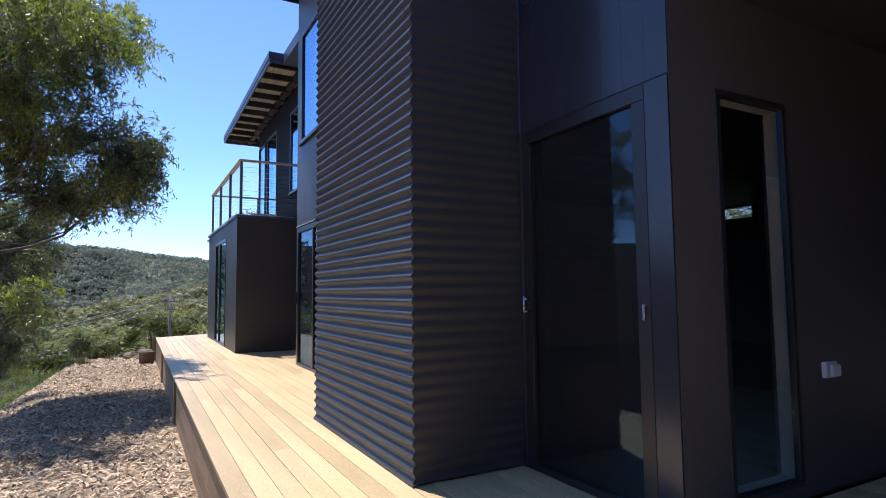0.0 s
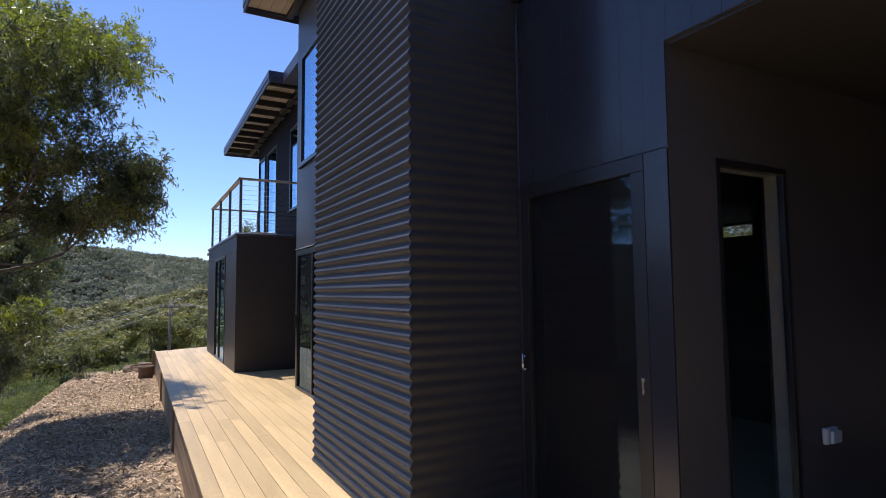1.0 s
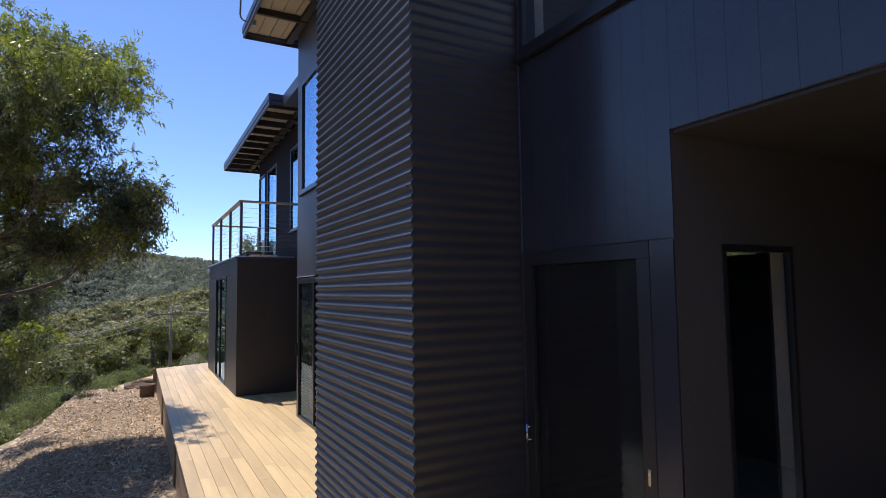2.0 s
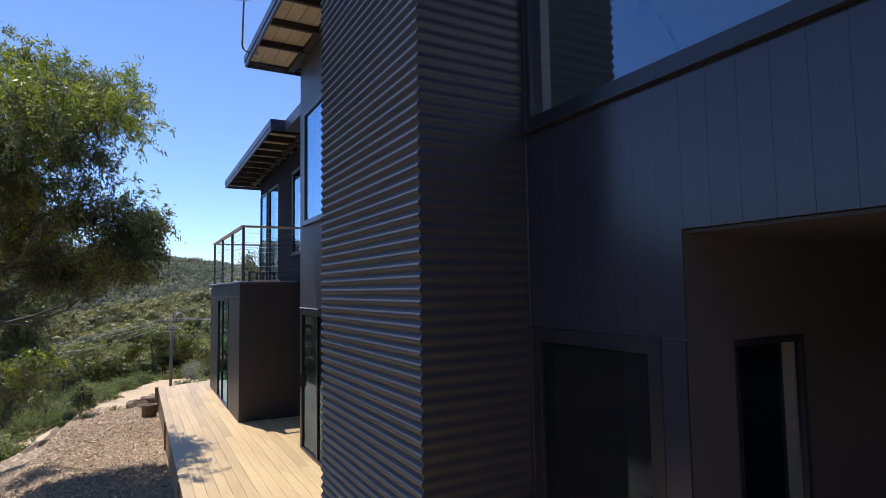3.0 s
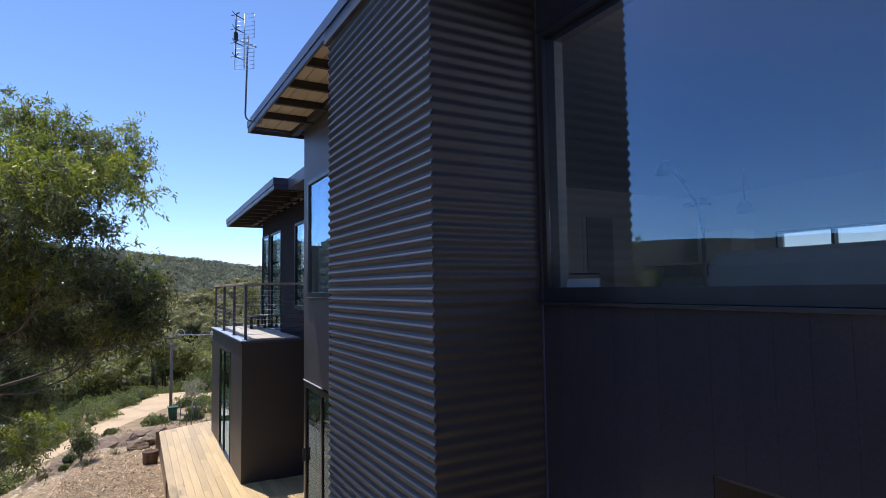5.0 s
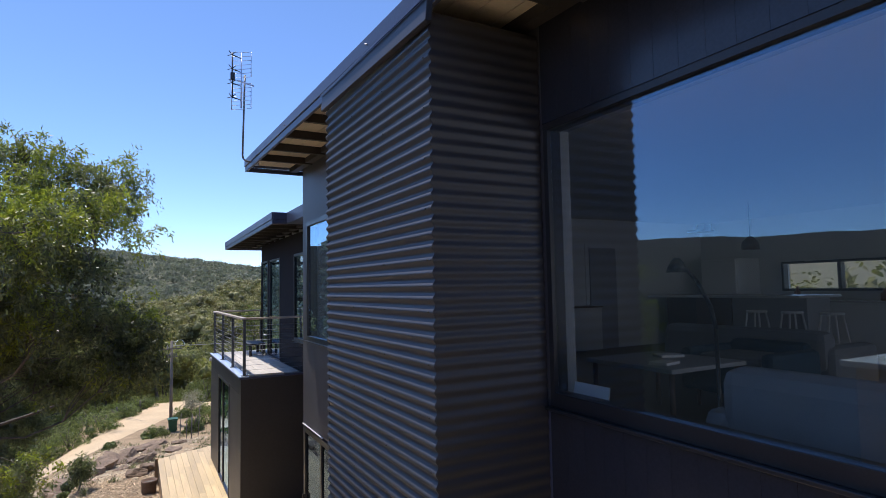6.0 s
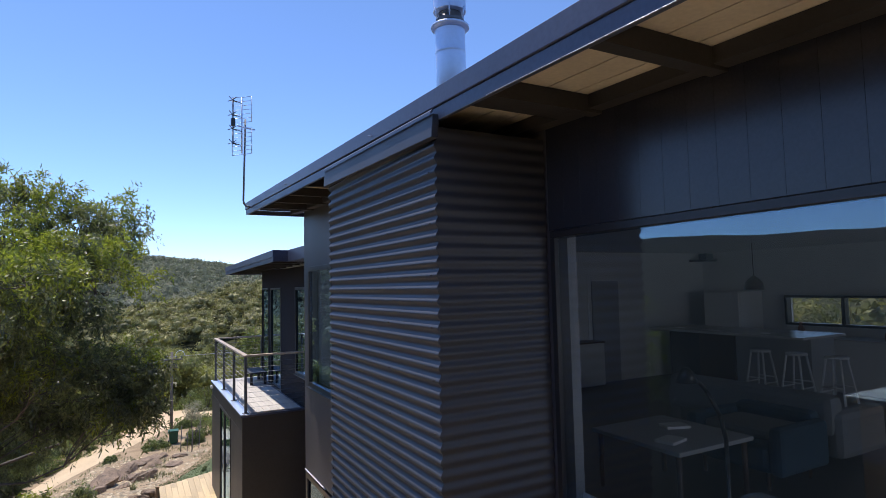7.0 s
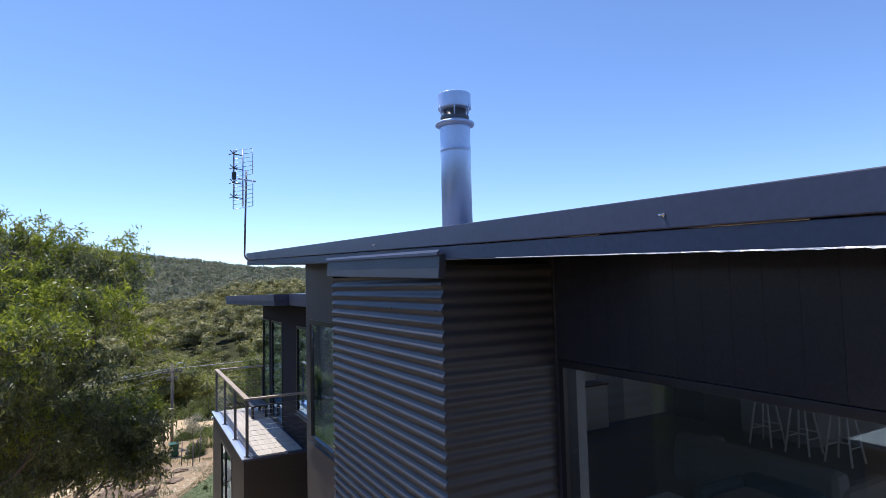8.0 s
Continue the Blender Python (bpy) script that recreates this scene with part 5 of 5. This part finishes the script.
ROCK_ROW = ((-1.9, 24.4, 0.75, 0.5, 60), (-1.25, 25.8, 0.62, 0.55, 70), (-0.95, 27.2, 0.8, 0.6, 68), (-0.45, 29.2, 0.85, 0.62, 72), (-0.05, 30.9, 0.7, 0.5, 62), (0.55, 27.6, 0.6, 0.6, 20),
            (0.75, 28.8, 0.5, 0.6, 50), (0.35, 32.2, 0.8, 0.35, 65), (0.85, 33.0, 0.7, 0.4, 60), (1.4, 33.8, 0.45, 0.6, 40), (1.1, 31.4, 0.55, 0.4, 60), (1.85, 31.0, 0.5, 0.4, 55),
            (-2.6, 23.4, 0.6, 0.5, 50), (-0.2, 26.2, 0.35, 0.5, 30), (2.3, 33.2, 0.35, 0.5, 20), (0.1, 28.2, 0.4, 0.5, 80))
LOOSE_ROCKS = ((-2.2, 15.6, 0.4, 0.45, 15), (-3.0, 15.0, 0.5, 0.45, 40), (-2.1, 9.6, 0.3, 0.6, 70), (-1.65, 8.0, 0.22, 0.6, 10), (0.32, 17.5, 0.26, 0.8, 0), (0.66, 17.8, 0.24, 0.9, 30))
for i, (x, y, r, s, a) in enumerate(ROCK_ROW + LOOSE_ROCKS):
    boulder(x, y, r * 0.82, s, i + 1.0, "weathered brown sandstone boulder on the mulch bank", "boulders on the bank", a)


def stakes():
    for i, (x, y) in enumerate(((2.75, 34.4), (2.95, 34.0), (3.05, 35.0), (2.45, 34.9), (3.4, 35.2))):
        z = height(x, y) - 0.1
        b = bmesh.new()
        tube(b, (x, y, z), (x + 0.02 * i, y, z + 1.15 + 0.12 * i), 0.022, 0.02, 8)
        ob = part("garden_stake", b, M_POLE)
        tagged(ob, "weathered timber garden stake in the bank", "stake", "stakes on the bank")


stakes()


def sapling(x, y, h, r, low, mat, label, seed):
    """A thin young tree: a bent stem, a few twigs and an open head of leaves."""
    rng = np.random.default_rng(seed)
    z = height(x, y)
    t = thing("sapling", label, "sapling", at=(x, y, z))
    b = bmesh.new()
    top = Vector((0.1, 0.05, h * 0.92))
    limb(b, curve_between((0, 0, -0.1), top, 0.05, rng), 0.025, 0.008, 7)
    heads = []
    for k in range(26):
        q = Vector(rand_dirs(rng, 1)[0] * np.array((r, r, (h - low) * 0.5))) * float(rng.uniform(0.3, 1.0)) + Vector((0.08, 0.04, (h + low) * 0.5))
        limb(b, curve_between(top * (q.z / h * 0.9), q, 0.03, rng, 3), 0.008, 0.003, 5)
        heads.append(q)
    part("stem", b, M_BARK, t)
    p = np.repeat(np.array(heads), 60, 0) + rng.normal(size=(len(heads) * 60, 3)) * 0.10
    n = len(p)
    d = rng.normal(size=(n, 3)) * 0.6 + np.array((0, 0, -0.5))
    d /= np.linalg.norm(d, axis=1, keepdims=True)
    sd = np.cross(d, rand_dirs(rng, n))
    sd /= np.linalg.norm(sd, axis=1, keepdims=True) + 1e-6
    v, f = leaf_quads(p, d, sd, rng.uniform(0.07, 0.15, n), rng.uniform(0.02, 0.04, n))
    tagged(mesh_np("foliage", v, f, mat, t), kind="stuff")


sapling(3.45, 18.6, 4.95, 0.36, 2.6, M_SHRUB, "young gum tree beyond the balcony", 62)


sapling(-0.99, 16.9, 0.75, 0.22, 0.3, M_LEAF, "young gum sapling with hanging leaves in the mulch", 63)
sapling(3.25, 38.2, 2.3, 0.75, 0.9, M_PALE, "pale silvery young tree beside the power pole", 64)


def road_posts():
    for x, y in ((-0.8, 44.6), (0.6, 46.8), (-2.4, 43.0)):
        z = height(x, y) - 0.1
        b = bmesh.new()
        tube(b, (x, y, z), (x, y, z + 0.75), 0.06, 0.055, 10)
        tagged(part("fence_post", b, M_POLE), "short weathered timber post beside the road", "post", "posts beside the road")


road_posts()


def pot():
    z = height(0.58, 15.85)
    t = thing("plant_pot", "weathered brown terracotta pot beside the deck", "pot", at=(0.58, 15.85, z))
    b = bmesh.new()
    lathe(b, 0, 0, [(0.16, 0), (0.172, 0.27), (0.182, 0.275), (0.182, 0.31), (0.165, 0.31), (0.16, 0.25)], 20)
    part("body", b, M_POT, t)
    b = bmesh.new()
    lathe(b, 0, 0, [(0.15, 0.24), (0.155, 0.255), (0.08, 0.265)], 16)
    part("soil", b, M_BARK, t)


pot()


def tuft(x, y, n, size, seed):
    rng = np.random.default_rng(seed)
    z = height(x, y)
    v, f = [], []
    for i in range(n):
        a = rng.uniform(0, 6.28)
        lean, l, w = rng.uniform(0.15, 0.9), rng.uniform(0.6, 1.0) * size, rng.uniform(0.006, 0.012)
        d, s = np.array((math.cos(a), math.sin(a), 0)), np.array((-math.sin(a), math.cos(a), 0)) * w
        base = np.array((x, y, z)) + rng.normal(size=3) * np.array((0.05, 0.05, 0))
        k = len(v)
        for j in range(5):
            q = j / 4
            p = base + d * l * lean * q * q * 1.1 + np.array((0, 0, 1)) * l * (q - 0.45 * lean * q * q)
            v += [tuple(p + s * (1 - q * 0.85)), tuple(p - s * (1 - q * 0.85))]
            if j:
                f.append((k + 2 * j - 2, k + 2 * j - 1, k + 2 * j + 1, k + 2 * j))
    ob = soup("grass_tuft", v, f, M_STRAW)
    tagged(ob, "dry strappy grass tuft in the mulch", "grass tuft", "grass tufts", kind="stuff")


for i, (x, y, n, s) in enumerate(((-1.75, 7.3, 60, 0.55), (-1.5, 7.9, 40, 0.4), (-2.0, 8.4, 50, 0.5), (-0.8, 16.4, 40, 0.28), (-0.2, 17.2, 30, 0.25), (-1.0, 17.5, 40, 0.3), (0.2, 24.6, 50, 0.4), (2.9, 27, 60, 0.5))):
    tuft(x, y, n, s, i)


def lawn():
    n = 26
    verts, faces = [], []
    for i in range(n):
        for j in range(n):
            u, w = i / (n - 1), j / (n - 1)
            y = 17.6 + 17.0 * w
            x = 1.3 + 0.29 * max(0, y - 23.6) + 0.12 * math.sin(w * 9) + 6.5 * u
            verts.append((x, y, height(x, y) + 0.03))
    for i in range(n - 1):
        for j in range(n - 1):
            faces.append((i * n + j, (i + 1) * n + j, (i + 1) * n + j + 1, i * n + j + 1))
    tagged(soup("lawn", verts, faces, M_LAWN), "small green lawn beyond the deck", "lawn", kind="structure")


lawn()


def mulch():
    rng = np.random.default_rng(3)
    n = 62000
    y = np.concatenate([3.2 + 15 * rng.uniform(0, 1, 46000) ** 1.25, rng.uniform(-7, 5, n - 46000)])
    x = 0.78 - np.abs(rng.uniform(0, 1, n) + 0.12 * rng.normal(size=n)) * (2.3 + 0.12 * np.abs(y))
    z = np.array([height(a, b) for a, b in zip(x, y)])
    p = np.stack([x, y, z + 0.006], 1)
    d = rng.normal(size=(n, 3)) * np.array((1, 1, 0.32))
    d /= np.linalg.norm(d, axis=1, keepdims=True)
    s = np.cross(d, np.array((0, 0, 1.0)) + rng.normal(size=(n, 3)) * 0.25)
    s /= np.linalg.norm(s, axis=1, keepdims=True)
    L, W = rng.uniform(0.02, 0.11, n)[:, None] ** 1.0 * 0.85, rng.uniform(0.006, 0.022, n)[:, None]
    v = np.stack([p - d * L / 2 - s * W / 2, p + d * L / 2 - s * W / 2, p + d * L / 2 + s * W / 2, p - d * L / 2 + s * W / 2], 1).reshape(-1, 3)
    v[:, 2] += np.repeat(rng.uniform(0, 0.02, n), 4)
    tagged(mesh_np("bark_mulch", v, np.arange(len(v)).reshape(-1, 4), M_CHIP), "loose pale bark chips covering the ground", "mulch", kind="stuff")


mulch()


def bank_stones():
    """Angular gravel and litter over the bank above the road."""
    rng = np.random.default_rng(8)
    n = 16000
    y = 17.2 + 17.5 * rng.uniform(0, 1, n)
    x = -7 + 13 * rng.uniform(0, 1, n)
    keep = ~((x > 0.75 + 0.29 * np.maximum(0, y - 23.6)) & (y < 34.7)) & (y < 41.2 + 1.5 * x - 4.2)
    x, y = x[keep], y[keep]
    n = len(x)
    z = np.array([height(a, b) for a, b in zip(x, y)])
    r = 0.022 * np.exp(rng.normal(size=n) * 0.55)
    corners = np.array(((-1, -1, -0.4), (1, -1, -0.4), (1, 1, -0.4), (-1, 1, -0.4), (-0.6, -0.5, 0.6), (0.6, -0.6, 0.5), (0.5, 0.6, 0.6), (-0.5, 0.5, 0.5)))
    a = rng.uniform(0, 6.28, n)
    c, s = np.cos(a)[:, None], np.sin(a)[:, None]
    shape = corners[None] * rng.uniform(0.6, 1.4, (n, 8, 3)) * r[:, None, None] * np.array((1.5, 1.0, 0.8))
    v = np.stack([shape[..., 0] * c - shape[..., 1] * s + x[:, None], shape[..., 0] * s + shape[..., 1] * c + y[:, None], shape[..., 2] + z[:, None]], 2)
    quads = np.array(((4, 5, 6, 7), (0, 1, 5, 4), (1, 2, 6, 5), (2, 3, 7, 6), (3, 0, 4, 7)))
    f = (np.arange(n)[:, None, None] * 8 + quads[None]).reshape(-1, 4)
    tagged(mesh_np("bank_gravel", v.reshape(-1, 3), f, M_STONE), "loose beige gravel and litter on the bank", "gravel", kind="stuff")


bank_stones()


def bank_grass():
    """Dry grass blades along the foot of the bank and on the small lawn."""
    rng = np.random.default_rng(12)
    for name, mat, label, n, box, size in (("dry_grass", M_STRAW, "dry straw-coloured grass along the bank", 9000, (-7, 4.5, 26, 37), 0.20),
                                           ("lawn_blades", M_LAWN, "short green lawn blades", 26000, (0.9, 5.6, 20.0, 34.4), 0.06)):
        x, y = rng.uniform(box[0], box[1], n), rng.uniform(box[2], box[3], n)
        if mat is M_LAWN:
            keep = x > 0.85 + 0.29 * np.maximum(0, y - 23.6)
        else:
            cl = np.array([noise.noise((a * 0.6, b * 0.6, 7)) for a, b in zip(x, y)])
            keep = (cl > 0.12) & (y < 41.2 + 1.5 * x - 3.9) & (x < 0.8 + 0.29 * np.maximum(0, y - 23.6))
        x, y = x[keep], y[keep]
        k = len(x)
        p = np.stack([x, y, np.array([height(a, b) for a, b in zip(x, y)]) + 0.02], 1)
        d = rng.normal(size=(k, 3)) * 0.45 + np.array((0, 0, 1.0))
        d /= np.linalg.norm(d, axis=1, keepdims=True)
        side = np.cross(d, rand_dirs(rng, k))
        side /= np.linalg.norm(side, axis=1, keepdims=True) + 1e-6
        v, f = leaf_quads(p, d, side, rng.uniform(0.5, 1.2, k) * size, rng.uniform(0.01, 0.02, k) * (1.5 if mat is M_STRAW else 1))
        tagged(mesh_np(name, v, f, mat), label, "grass", kind="stuff")


bank_grass()


# ---- pieces of the deck and walls ----
def deck_boards():
    rng = random.Random(8)
    shapes = {}
    w = 0.1365
    k = 0
    x = DX0
    while x < 3.14:
        y = -3.0
        end = 16.58 + (x - DX0) * 0.46
        if x > 2.5:
            end = 11.2
        while y < end - 0.01:
            l = rng.choice((1.8, 2.4, 3.0, 3.6, 4.2)) - (rng.uniform(0, 1.5) if y == -3.0 else 0)
            e = min(end, y + l)
            if x + w - 0.003 > WALL and (e < 1.7 or y < 8.9):
                if e <= 8.96:
                    y = e
                    continue
                y = max(y, 8.97)
            key = round(e - y, 2)
            if key not in shapes:
                b = bmesh.new()
                block(b, 0, w - 0.003, 0.001, key - 0.0015, -0.028, 0.0, 0.0025)
                shapes[key] = mesh_of(b, "deck_board", M_DECK)
            piece("deck_board", shapes[key], (x, y, -rng.uniform(0, 0.0015)), deck)
            y = e
        x += w


def recess_boards():
    """The same decking carried on into the covered entry."""
    b = bmesh.new()
    block(b, 0, 0.1335, 0, 2.82, -0.028, 0.0, 0.0025)
    me = mesh_of(b, "deck_board", M_DECK)
    x = WALL + 0.012
    while x < 6.4:
        piece("deck_board", me, (x, -1.17, -0.001), deck)
        x += 0.1365


deck_boards()
recess_boards()
boards()
